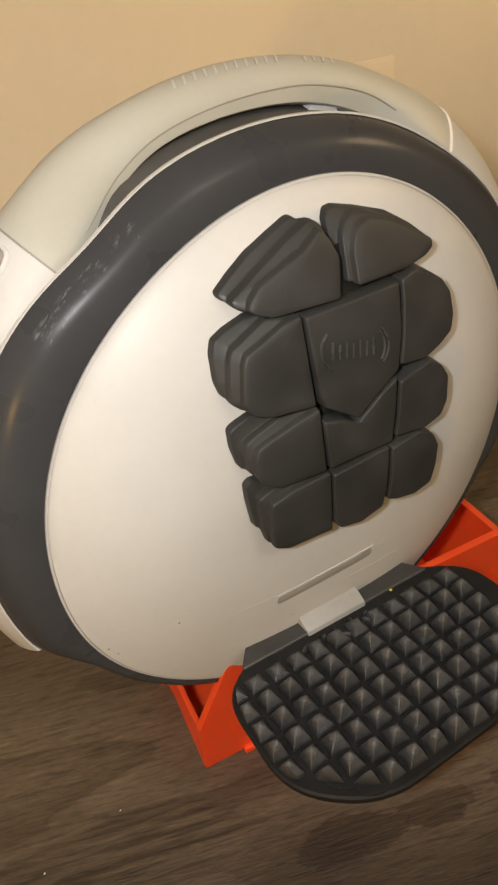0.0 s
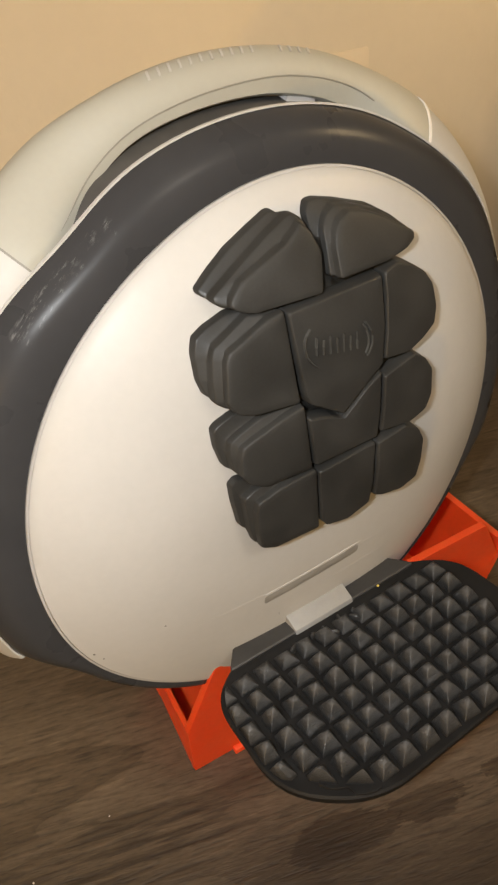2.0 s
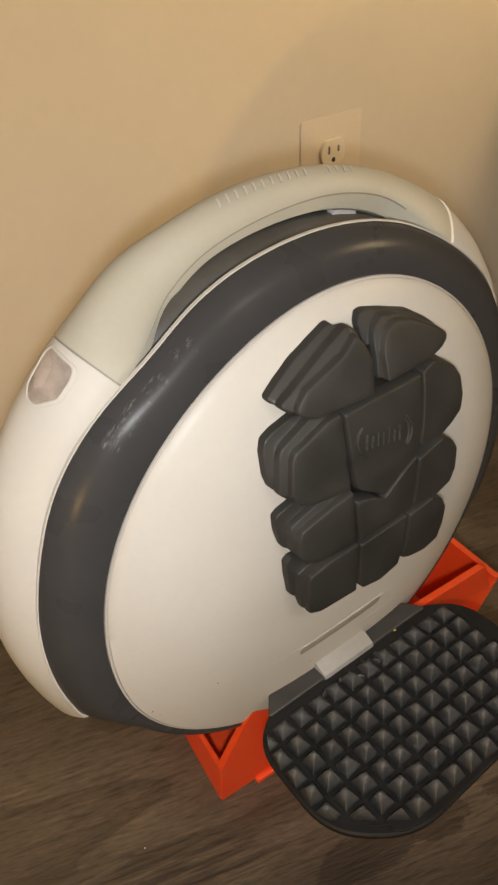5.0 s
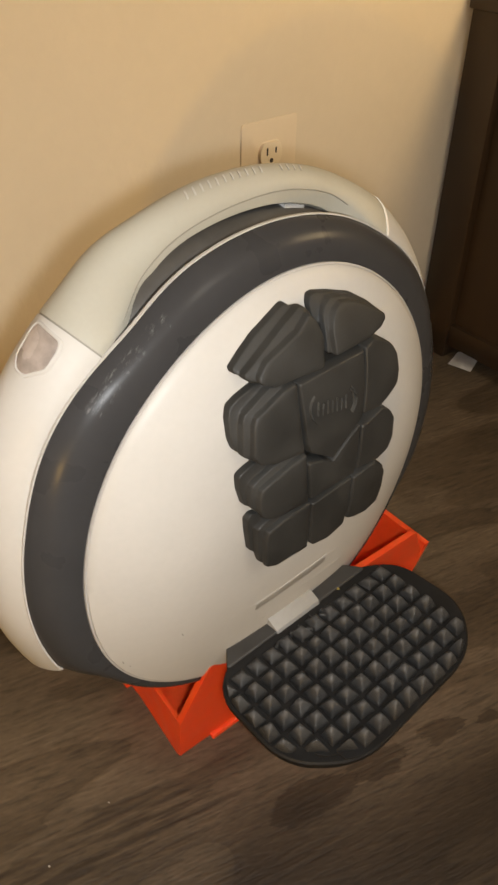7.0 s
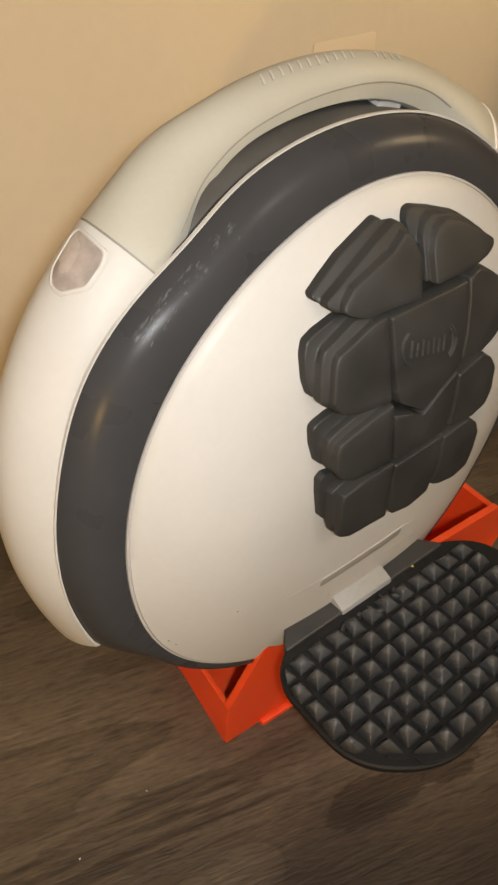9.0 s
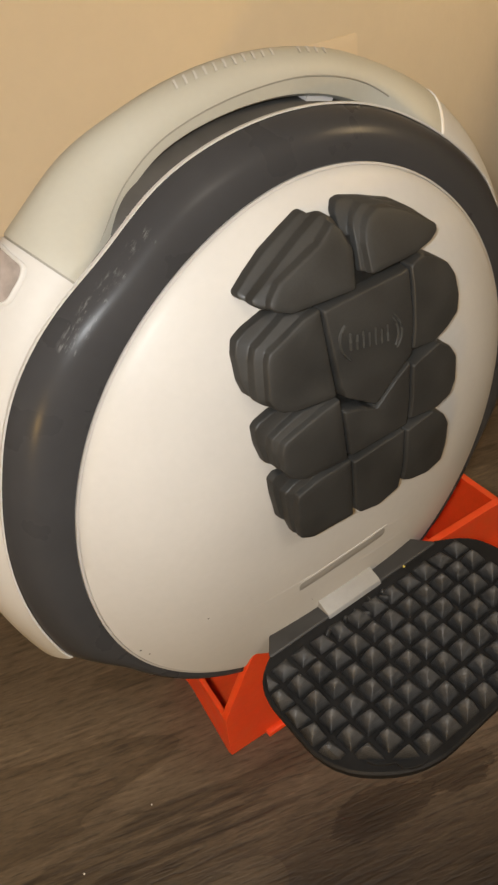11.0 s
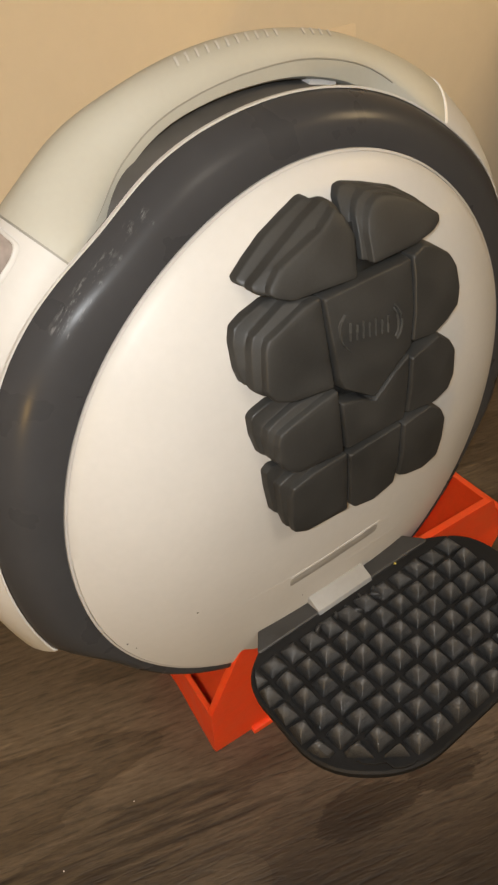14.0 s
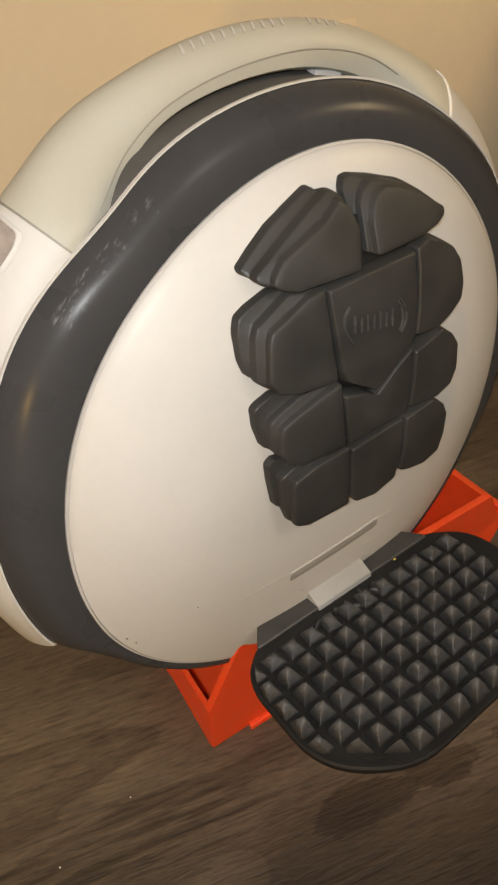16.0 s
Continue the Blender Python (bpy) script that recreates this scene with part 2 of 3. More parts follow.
def box(x0, x1, y0, y1, z0, z1, bevel=0.0, seg=2, bm=None):
    bm = bm or bmesh.new()
    vs = [bm.verts.new((x, y, z)) for z in (z0, z1) for x, y in ((x0, y0), (x1, y0), (x1, y1), (x0, y1))]
    for f in ((3, 2, 1, 0), (4, 5, 6, 7), (0, 1, 5, 4), (1, 2, 6, 5), (2, 3, 7, 6), (3, 0, 4, 7)):
        bm.faces.new([vs[i] for i in f])
    if bevel:
        bmesh.ops.bevel(bm, geom=bm.edges[:], offset=bevel, segments=seg, affect="EDGES", profile=0.5)
    return bm


def loops(rings, closed_v=False, cap=True):
    """Skin over rings of points of equal count."""
    bm = bmesh.new()
    vs = [[bm.verts.new(p) for p in r] for r in rings]
    n = len(vs[0])
    m = len(vs)
    for i in range(m if closed_v else m - 1):
        a, b = vs[i], vs[(i + 1) % m]
        for j in range(n):
            bm.faces.new((a[j], a[(j + 1) % n], b[(j + 1) % n], b[j]))
    if cap and not closed_v:
        bm.faces.new(vs[0][::-1])
        bm.faces.new(vs[-1])
    return bm


def round_corners(pts, radius, seg=4):
    out = []
    n = len(pts)
    for i in range(n):
        p, a, b = Vector(pts[i]), Vector(pts[i - 1]), Vector(pts[(i + 1) % n])
        da, db = a - p, b - p
        r = min(radius, da.length * 0.45, db.length * 0.45)
        pa, pb = p + da.normalized() * r, p + db.normalized() * r
        for k in range(seg + 1):
            s = k / seg
            q = pa.lerp(p, s).lerp(p.lerp(pb, s), s)
            out.append((q.x, q.y))
    return out


def inset(pts, d):
    """Move a polygon's sides inwards by d, corners mitred."""
    n = len(pts)
    area = sum(pts[i][0] * pts[(i + 1) % n][1] - pts[(i + 1) % n][0] * pts[i][1] for i in range(n))
    s = 1 if area > 0 else -1
    out = []
    for i in range(n):
        p, a, b = Vector(pts[i]), Vector(pts[i - 1]), Vector(pts[(i + 1) % n])
        t0, t1 = (p - a).normalized(), (b - p).normalized()
        n0, n1 = Vector((-t0.y, t0.x)) * s, Vector((-t1.y, t1.x)) * s
        m = n0 + n1
        q = p + m * (d / max(0.35, m.length_squared / 2) if m.length > 1e-6 else 0)
        out.append((q.x, q.y))
    return out


# ---- the room ----
WALL_Y = 0.384
def room():
    part_of = lambda nm, bm, mat, lab: tagged(part(nm, bm, mat, None, "", False), lab, nm.split("_")[0], kind="structure")
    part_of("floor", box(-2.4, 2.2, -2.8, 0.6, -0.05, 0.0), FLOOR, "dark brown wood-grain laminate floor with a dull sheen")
    part_of("wall_north", box(-2.4, 2.2, WALL_Y, WALL_Y + 0.12, 0.0, 2.4), WALL, "cream painted wall with fine roller texture and outlet")
    part_of("wall_south", box(-2.4, 2.2, -2.92, -2.8, 0.0, 2.4), WALL, "cream painted wall closing the room")
    part_of("wall_west", box(-2.52, -2.4, -2.8, WALL_Y, 0.0, 2.4), WALL, "cream painted wall closing the room")
    part_of("wall_east", box(2.2, 2.32, -2.8, WALL_Y, 0.0, 2.4), WALL, "cream painted wall closing the room")
    part_of("ceiling", box(-2.4, 2.2, -2.8, WALL_Y, 2.4, 2.5), PLAIN, "plain off-white ceiling closing the room")


room()


def cabinet():
    ob = thing("side_cabinet", "dark brown wooden nightstand with framed sides against the wall", "nightstand", pose(0.612, 0, 0))
    part("top", box(-0.006, 0.52, -0.13, 0.380, 0.483, 0.506, 0.002), WOOD, ob, "dark wooden top with eased edges")
    for x in (0.0, 0.470):
        for y in (-0.12, 0.323):
            part("post", box(x, x + 0.045, y, y + 0.055, 0.0, 0.4825, 0.0015), WOOD, ob)
        part("side_rail", box(x + 0.004, x + 0.041, -0.0645, 0.3225, 0.022, 0.056, 0.001), WOOD, ob)
        part("side_rail", box(x + 0.004, x + 0.041, -0.0645, 0.3225, 0.462, 0.4825, 0.001), WOOD, ob)
        part("side_panel", box(x + 0.014, x + 0.030, -0.0645, 0.3225, 0.0565, 0.4615), WOOD, ob)
    part("back_panel", box(0.046, 0.469, 0.350, 0.362, 0.0525, 0.4825), WOOD, ob)
    for z in (0.055, 0.270):
        part("drawer", box(0.047, 0.468, -0.118, -0.098, z, z + 0.205, 0.001), WOOD, ob)


def reading_lamp():
    ob = thing("reading_lamp", "slim standing lamp with a bare warm bulb beside the nightstand", "lamp", pose(0.70, -0.22, 0))
    part("foot", turned([(0.0004, 0.0), (0.075, 0.0), (0.075, 0.012), (0.010, 0.02), (0.007, 0.70), (0.0004, 0.70)]), WOOD, ob)
    part("socket", turned([(0.0004, 0.70), (0.018, 0.70), (0.018, 0.735), (0.0004, 0.735)]), PAPER, ob)


def floor_lamp():
    ob = thing("floor_lamp", "low floor lamp with a bare amber bulb on the laminate", "lamp", pose(-1.25, -0.95, 0))
    part("foot", turned([(0.0004, 0.0), (0.10, 0.0), (0.10, 0.012), (0.014, 0.022), (0.010, 0.36), (0.0004, 0.36)]), WOOD, ob)
    part("socket", turned([(0.0004, 0.36), (0.020, 0.36), (0.020, 0.405), (0.0004, 0.405)]), PAPER, ob)


# unseen canopy, added to go with the fill light
def fill_canopy():
    ob = thing("fill_canopy", "round canopy under the ceiling, added unseen above the fill light", "lamp", pose(0.35, -1.6, 2.4))
    part("canopy", turned([(0.0004, 0.0), (0.22, 0.0), (0.22, -0.03), (0.20, -0.05), (0.0004, -0.05)]), PAPER, ob)


def turned(profile, n=32):
    """Turn a profile of (radius, z) round the z axis."""
    rings = [[(r * math.cos(k * math.tau / n), r * math.sin(k * math.tau / n), z) for r, z in profile] for k in range(n)]
    return loops(rings, closed_v=True)


cabinet()
reading_lamp()
floor_lamp()
fill_canopy()


def outlet():
    ob = thing("wall_outlet", "ivory duplex power outlet on a cream wall", "outlet", pose(0.2905, WALL_Y - 0.0005, 0.3445))
    r = round_corners([(-0.0405, -0.060), (0.0405, -0.060), (0.0405, 0.060), (-0.0405, 0.060)], 0.004)
    plate = loops([[(x, 0, z) for x, z in r], [(x, -0.0006, z) for x, z in inset(r, 0.0003)], [(x, -0.0015, z) for x, z in round_corners([(-0.0345, -0.054), (0.0345, -0.054), (0.0345, 0.054), (-0.0345, 0.054)], 0.004)]])
    part("plate", plate, IVORY, ob)
    for s in (1, -1):
        c = 0.0195 * s + 0.0035
        q = [(0.0165 * math.cos(a), c + max(-0.0135, min(0.0135, 0.0175 * math.sin(a)))) for a in (k * math.tau / 32 for k in range(32))]
        face = part("socket_face", loops([[(x, -0.001, z) for x, z in q], [(x, -0.0052, z) for x, z in inset(q, 0.0006)]]), SOCKET, ob)
        part("slot", box(-0.0073, -0.0053, -0.0056, -0.0048, c - 0.0008, c + 0.0072), SLOT, face)
        part("slot", box(0.0053, 0.0073, -0.0056, -0.0048, c + 0.0002, c + 0.0065), SLOT, face)
        h = [(0.0026 * math.cos(a), c - 0.0075 + 0.0026 * math.sin(a)) for a in (k * math.tau / 12 for k in range(12))]
        part("ground_hole", loops([[(x, -0.0048, z) for x, z in h], [(x, -0.0056, z) for x, z in h]]), SLOT, face)
    h = [(0.0028 * math.cos(a), 0.0028 * math.sin(a)) for a in (k * math.tau / 12 for k in range(12))]
    part("screw", loops([[(x, -0.003, z) for x, z in h], [(x, -0.0045, z) for x, z in inset(h, 0.0006)]]), IVORY, ob)
    pl = thing("power_plug", "black moulded power plug pushed into the outlet", "plug", pose(0.2850, WALL_Y - 0.0065, 0.3275))
    r0 = round_corners([(-0.0185, -0.018), (0.0185, -0.018), (0.0145, 0.014), (-0.0145, 0.014)], 0.003)
    part("plug_body", loops([[(x, 0, z) for x, z in r0], [(x, -0.016, z) for x, z in r0], [(x * 0.8, -0.026, z * 0.8 - 0.003) for x, z in r0]]), PLUG, pl)


outlet()


def paper():
    ob = thing("paper_scrap", "small folded scrap of white paper on the floor", "paper", pose(0.628, 0.292, 0.001, 0, 0, 20) @ Matrix.Scale(0.6, 4))
    bm = bmesh.new()
    a = [bm.verts.new(p) for p in ((-0.04, -0.03, 0.001), (0.04, -0.028, 0.001), (0.045, 0.0, 0.006), (-0.042, 0.0, 0.004), (0.035, 0.03, 0.001), (-0.035, 0.032, 0.001))]
    bm.faces.new((a[0], a[1], a[2], a[3]))
    bm.faces.new((a[3], a[2], a[4], a[5]))
    bmesh.ops.solidify(bm, geom=bm.faces[:], thickness=0.0006)
    part("sheet", bm, PAPER, ob, smooth=False)


paper()

# ---- the electric unicycle ----
euc = thing("electric_unicycle", "white and black electric unicycle standing in an orange stand", "unicycle", pose(0, 0, 0, -2, 0, 3))
CZ = 0.2768
MID = 0.058
MIDS, Y_BACK, R_CROWN = 0.058, 0.088, 0.2215
Y_DISC = 0.009
R_RING, Y_RING = 0.1990, 0.028


def smoothstep(t):
    t = max(0.0, min(1.0, t))
    return t * t * (3 - 2 * t)


def dome_at(x, z):
    """Depth of the front cover: a flat dome, fuller above than below."""
    r = min(1.0, math.hypot(x, z - CZ) / r_cover(math.degrees(math.atan2(z - CZ, x))))
    return Y_DISC - (0.0155 + 0.0160 * smoothstep((z - 0.11) / 0.21)) * (1 - r ** 4)


def r_cover(a):
    """Radius of the front cover at angle a in degrees: slightly taller than wide, fuller low down on one side."""
    q = math.sin(radians(a))
    return 0.1647 + 0.0070 * (q ** 4 if q > 0 else q * q) + 0.0044 * math.exp(-((a % 360 - 206) / 26) ** 2) - 0.0034 * math.exp(-((a % 360 - 116) / 26) ** 2)


def r_outer(a):
    """Radius of the ring's outer edge: a swell below each end of the handle, cut back along the underside."""
    left = math.cos(radians(a)) < 0
    below = math.degrees(math.asin(max(0.0, -math.sin(radians(a)))))
    a = 90 + abs(((a - 90) + 180) % 360 - 180)
    waist = (0.0046 if left else 0.0010) * math.exp(-((a - 122.5) / 9.5) ** 2)
    return R_RING + 0.0026 * math.exp(-((a - 146) / 11) ** 2) - waist - 0.0118 * smoothstep((below - 17) / 15)



def polar(bands, a0=0.0, a1=360.0, n=180):
    """A turn round the axis; bands gives (radius, y) points for an angle."""
    rings = []
    full = a1 - a0 > 359
    for k in range(n if full else n + 1):
        a = a0 + (a1 - a0) * k / n
        rings.append([(r * math.cos(radians(a)), y, CZ + r * math.sin(radians(a))) for r, y in bands(a)])
    return loops(rings, closed_v=full, cap=not full)


def lathe(profile, a0=0.0, a1=360.0, n=160):
    """Turn a profile of (radius, y) round the wheel's axis; a closed profile where the turn is not full."""
    full = abs(a1 - a0) >= 359.9
    rings = []
    for k in range(n if full else n + 1):
        a = radians(a0 + (a1 - a0) * k / n)
        rings.append([(r * math.cos(a), y, CZ + r * math.sin(a)) for r, y in profile])
    return loops(rings, closed_v=full, cap=not full)


# front cover: a shallow dome with a rolled rim
rings = []
for k in range(1, 34):
    f = (k / 30) ** 0.8 if k <= 30 else (1.0 + 0.0022, 1.0022, 0.75)[k - 31]
    ring_pts = []
    for i in range(180):
        a = 2.0 * i
        x, z = r_cover(a) * f * math.cos(radians(a)), CZ + r_cover(a) * f * math.sin(radians(a))
        ring_pts.append((x, dome_at(x, z) if k <= 30 else (0.0102, 0.017, 0.018)[k - 31], z))
    rings.append(ring_pts)
part("cover_disc", loops(rings), WHITE, euc, "glossy white domed side cover")
part("cover_rim", polar(lambda a: [(r_cover(a) + d, y) for d, y in ((0.0004, 0.0112), (0.0004, 0.0094), (0.0018, 0.0100), (0.0018, 0.0118))]), RIM, euc, "thin grey rim line")
def add_scuffs(mat, places):
    """Pale dry scratches where the ring has been leaned on something."""
    nt = mat.node_tree
    bsdf = nt.nodes["Principled BSDF"]
    tc = nt.nodes.new("ShaderNodeTexCoord")
    total = None
    for centre, reach in places:
        dist = nt.nodes.new("ShaderNodeVectorMath")
        dist.operation = "DISTANCE"
        dist.inputs[1].default_value = centre
        nt.links.new(tc.outputs["Object"], dist.inputs[0])
        fade = nt.nodes.new("ShaderNodeMapRange")
        fade.inputs["From Min"].default_value, fade.inputs["From Max"].default_value = reach, reach * 0.2
        nt.links.new(dist.outputs["Value"], fade.inputs["Value"])
        if total is None:
            total = fade.outputs[0]
        else:
            n = nt.nodes.new("ShaderNodeMath")
            n.operation = "MAXIMUM"
            nt.links.new(total, n.inputs[0])
            nt.links.new(fade.outputs[0], n.inputs[1])
            total = n.outputs[0]
    mp = nt.nodes.new("ShaderNodeMapping")
    mp.vector_type = "TEXTURE"
    mp.inputs["Rotation"].default_value = (0, radians(-48), 0)
    mp.inputs["Scale"].default_value = (6, 1.0, 1)
    nt.links.new(tc.outputs["Object"], mp.inputs["Vector"])
    streak = nt.nodes.new("ShaderNodeTexNoise")
    streak.inputs["Scale"].default_value, streak.inputs["Detail"].default_value, streak.inputs["Roughness"].default_value = 420, 5, 0.7
    nt.links.new(mp.outputs["Vector"], streak.inputs["Vector"])
    cut = nt.nodes.new("ShaderNodeMapRange")
    cut.inputs["From Min"].default_value, cut.inputs["From Max"].default_value = 0.51, 0.70
    nt.links.new(streak.outputs["Fac"], cut.inputs["Value"])
    amount = nt.nodes.new("ShaderNodeMath")
    amount.operation = "MULTIPLY"
    nt.links.new(cut.outputs[0], amount.inputs[0])
    nt.links.new(total, amount.inputs[1])
    old = bsdf.inputs["Base Color"].links[0].from_socket
    mix = nt.nodes.new("ShaderNodeMix")
    mix.data_type = "RGBA"
    mix.inputs[7].default_value = (0.22, 0.22, 0.22, 1)
    nt.links.new(amount.outputs[0], mix.inputs["Factor"])
    nt.links.new(old, mix.inputs[6])
    nt.links.new(mix.outputs[2], bsdf.inputs["Base Color"])
    dull = nt.nodes.new("ShaderNodeMath")
    dull.operation = "MULTIPLY_ADD"
    nt.links.new(amount.outputs[0], dull.inputs[0])
    dull.inputs[1].default_value = 0.35
    nt.links.new(bsdf.inputs["Roughness"].links[0].from_socket, dull.inputs[2])
    nt.links.new(dull.outputs[0], bsdf.inputs["Roughness"])


SCUFFS = [((r * math.cos(radians(d)), y, CZ + r * math.sin(radians(d))), reach) for r, y, reach in ((0.1905, 0.0185, 0.0046), (0.1860, 0.0150, 0.0022)) for d in (117, 119.5, 121.5, 123.4, 125, 126.6, 128, 129.4, 130.8, 132.2, 133.6, 135, 136.4)]
add_scuffs(BLACK, SCUFFS + [((-0.12, 0.02, 0.13), 0.008)])
# black ring, gently rolled, with a thin pale lip along its outer edge
def ring_band(a):
    r0, r1 = r_cover(a) + 0.0021, r_outer(a) - 0.0011
    out = [(r0 - 0.003, 0.016), (r0 - 0.001, 0.0130)]
    for k in range(13):
        t = k / 12
        out.append((r0 + (r1 - r0) * t, 0.0108 + (Y_RING - 0.0108) * t ** 3.2))
    return out + [(r1, Y_RING + 0.004), (r0 - 0.003, 0.03)]


part("side_ring", polar(ring_band), BLACK, euc, "glossy black ring scuffed along its crown")
part("ring_lip", polar(lambda a: [(r_outer(a) + d, Y_RING + y) for d, y in ((-0.0009, -0.0003), (0.0001, -0.0003), (0.0001, 0.0016), (-0.0009, 0.0016))], -20, 200), WHITE, euc, "thin pale grey lip")
# far side of the body
prof = [(0.0004, 0.110), (0.168, 0.110), (0.188, 0.100), (R_RING - 0.0035, 0.0885), (R_RING - 0.0045, 0.084), (0.15, 0.084), (0.0004, 0.084)]
part("far_cover", lathe(prof), BLACK, euc)
part("handle_stay", lathe([(0.184, 0.050), (0.1990, 0.050), (0.1985, 0.058), (0.184, 0.058)], 73.0, 78.5, 8), WHITE, euc, "small pale block under the handle")
# saddle under the handle
part("inner_body", lathe([(0.10, 0.031), (0.184, 0.031), (0.187, 0.040), (0.187, 0.080), (0.184, 0.083), (0.10, 0.083)], -20, 200), DARK, euc)
# tyre
tp = [(0.172 + 0.026 * math.cos(a), MID + 0.026 * math.sin(a)) for a in (k * math.tau / 16 for k in range(16))]
part("tyre", lathe(tp), DARK, euc, "black rubber tyre in the shade")


def shell_profile(y0, y1, r_edge, r_mid, n=14, wall=0.006):
    out = []
    for k in range(n + 1):
        y = y0 + (y1 - y0) * k / n
        s = (y - MIDS) / (MIDS - y0)
        out.append((r_edge + (r_mid - r_edge) * max(0.0, 1 - s * s) ** 0.95, y))
    return out + [(r - wall, y) for r, y in reversed(out)]


def crown(a):
    """Radius of the shell's crown: it slims towards the floor."""
    return R_CROWN - 0.0105 * smoothstep((a - 138) / 60)


def side_shell(sign):
    n = 60
    rings = []
    for k in range(n + 1):
        ring_pts = []
        deg = 128.4 + 71.8 * k / n
        a = radians(deg)
        for r, y in shell_profile(Y_RING + 0.001, Y_BACK - 0.001, R_RING + 0.0002, crown(deg)):
            ring_pts.append((sign * r * math.cos(a) * 1.0, y, CZ + r * math.sin(a)))
        rings.append(ring_pts)
    return part("side_shell", loops(rings), WHITE, euc, "white plastic side shell")


side_shell(1)
side_shell(-1)


def table(x, rows):
    """Smooth value between rows of (x, value)."""
    for (x0, v0), (x1, v1) in zip(rows, rows[1:]):
        if x <= x1:
            return v0 + (v1 - v0) * max(0.0, (x - x0) / (x1 - x0))
    return rows[-1][1]


JOINT_R = [(56, 0.2035), (62, 0.2072), (70, 0.2094), (80, 0.2094), (87, 0.2077), (94, 0.2067), (100, 0.2060), (104, 0.2054), (106.6, 0.2046), (109.4, 0.2025), (112.5, 0.1994), (115.5, 0.1970), (117.5, 0.1955), (120.5, 0.1934), (124, 0.1948), (128, 0.1993)]
OPEN_R = [(56, 0.190), (62, 0.194), (70, 0.1985), (80, 0.2003), (90, 0.2000), (97, 0.1998), (101.4, 0.1998), (104.4, 0.1994), (107, 0.1985), (109.9, 0.1962), (113.4, 0.1926), (115.8, 0.1910), (118.5, 0.1890), (122.4, 0.1888), (128, 0.1870)]


def eased(a, rows):
    return sum(table(a + d, rows) for d in (-3, -2, -1, 0, 1, 2, 3)) / 7


def handle_ring(a):
    """Cross-section of the handle at angle a, a closed rounded outline of (radius, y)."""
    d = abs(a - 90)
    w = smoothstep((d - 22) / 16)
    wide = smoothstep((d - 15) / 14)
    yf = 0.0470 * (1 - w) + (Y_RING + 0.0015) * w
    fade = w if a < 90 else smoothstep((a - 124) / 4)
    r_in = eased(a, OPEN_R) * (1 - fade) + 0.186 * fade
    edge = eased(a, JOINT_R) * (1 - fade) + (R_RING + 0.0003) * fade
    r_out = R_CROWN + 0.0004
    yb = 0.0770 * (1 - wide) + (Y_BACK - 0.0015) * wide
    half, mid = (yb - yf) / 2, (yb + yf) / 2
    pts = [(r_in, yf + 0.0016), (r_in + 0.0007, yf + 0.0004), (edge - 0.0016, yf)]
    for k in range(17):
        y = mid - half * math.cos(math.pi * k / 16)
        s = (y - mid) / half
        pts.append((edge + (r_out - edge) * max(0.0, 1 - s * s) ** (0.62 + 0.33 * w), y))
    for k in range(0, 8):
        y = yb - (yb - yf) * k / 8
        s = (y - mid) / half
        pts.append((r_in - 0.002 * (1 - s * s), y))
    return pts


def arc_ring(a, pts):
    a = radians(a)
    return [(r * math.cos(a), y, CZ + r * math.sin(a)) for r, y in pts]


part("handle", loops([arc_ring(51.9 + 76.2 * k / 70, handle_ring(51.9 + 76.2 * k / 70)) for k in range(71)]), SATIN, euc,
     "satin pale grey-green carrying handle")


# joints between handle and side shells; the right one's white paints the light on its edge
for a in (51.75, 128.25):
    pr = [(r - 0.0008 if a > 90 else r + 0.0006, y - (0 if a > 90 else 0.0006)) for r, y in handle_ring(a)]
    part("joint", loops([arc_ring(a - (0.16 if a > 90 else 0.26), pr), arc_ring(a + (0.16 if a > 90 else 0.26), pr)]), LINE if a > 90 else PAPER, euc)

# fine panel joint that runs along the front of the handle
rings = []
for k in range(91):
    a = 63 + 58.5 * k / 90
    r, y = handle_ring(a)[3]
    thin = 0.00045 - 0.00033 * smoothstep((a - 116) / 6)
    t = [(r - 0.0002 + thin * math.cos(q), y + thin * math.sin(q)) for q in (i * math.tau / 6 for i in range(6))]
    rings.append(arc_ring(a, t))
part("panel_joint", loops(rings), LINE, euc, "fine dark joint line")

# raised lettering along the crown of the handle, worn past reading
for k in range(17):
    if k in (11, 12):
        continue
    a = 99.5 - 1.55 * k
    h = handle_ring(a)
    bm = bmesh.new()
    for i in (8, 9):
        (r0, y0), (r1, y1) = h[i], h[i + 1]
        q = [arc_ring(a - 0.16 - 0.25 * (i - 8), [(r0 + d, y0) for d in (-0.0003, 0.0007)]), arc_ring(a + 0.16 - 0.25 * (i - 8), [(r0 + d, y0) for d in (-0.0003, 0.0007)]),
             arc_ring(a - 0.16 - 0.25 * (i - 7), [(r1 + d, y1) for d in (-0.0003, 0.0007)]), arc_ring(a + 0.16 - 0.25 * (i - 7), [(r1 + d, y1) for d in (-0.0003, 0.0007)])]
        v = [[bm.verts.new(p) for p in pr] for pr in q]
        bm.faces.new((v[0][1], v[1][1], v[3][1], v[2][1]))
        bm.faces.new((v[0][0], v[0][1], v[2][1], v[2][0]))
        bm.faces.new((v[1][0], v[3][0], v[3][1], v[1][1]))
    part("lettering_bar", bm, WHITE, euc)


def shell_radius(y):
    s = (y - MIDS) / (MIDS - Y_RING)
    return R_RING + (R_CROWN - R_RING) * max(0.0, 1 - s * s) ** 0.95


def on_shell(a, y, lift):
    r = shell_radius(y) + lift
    return (r * math.cos(radians(a)), y, CZ + r * math.sin(radians(a)))


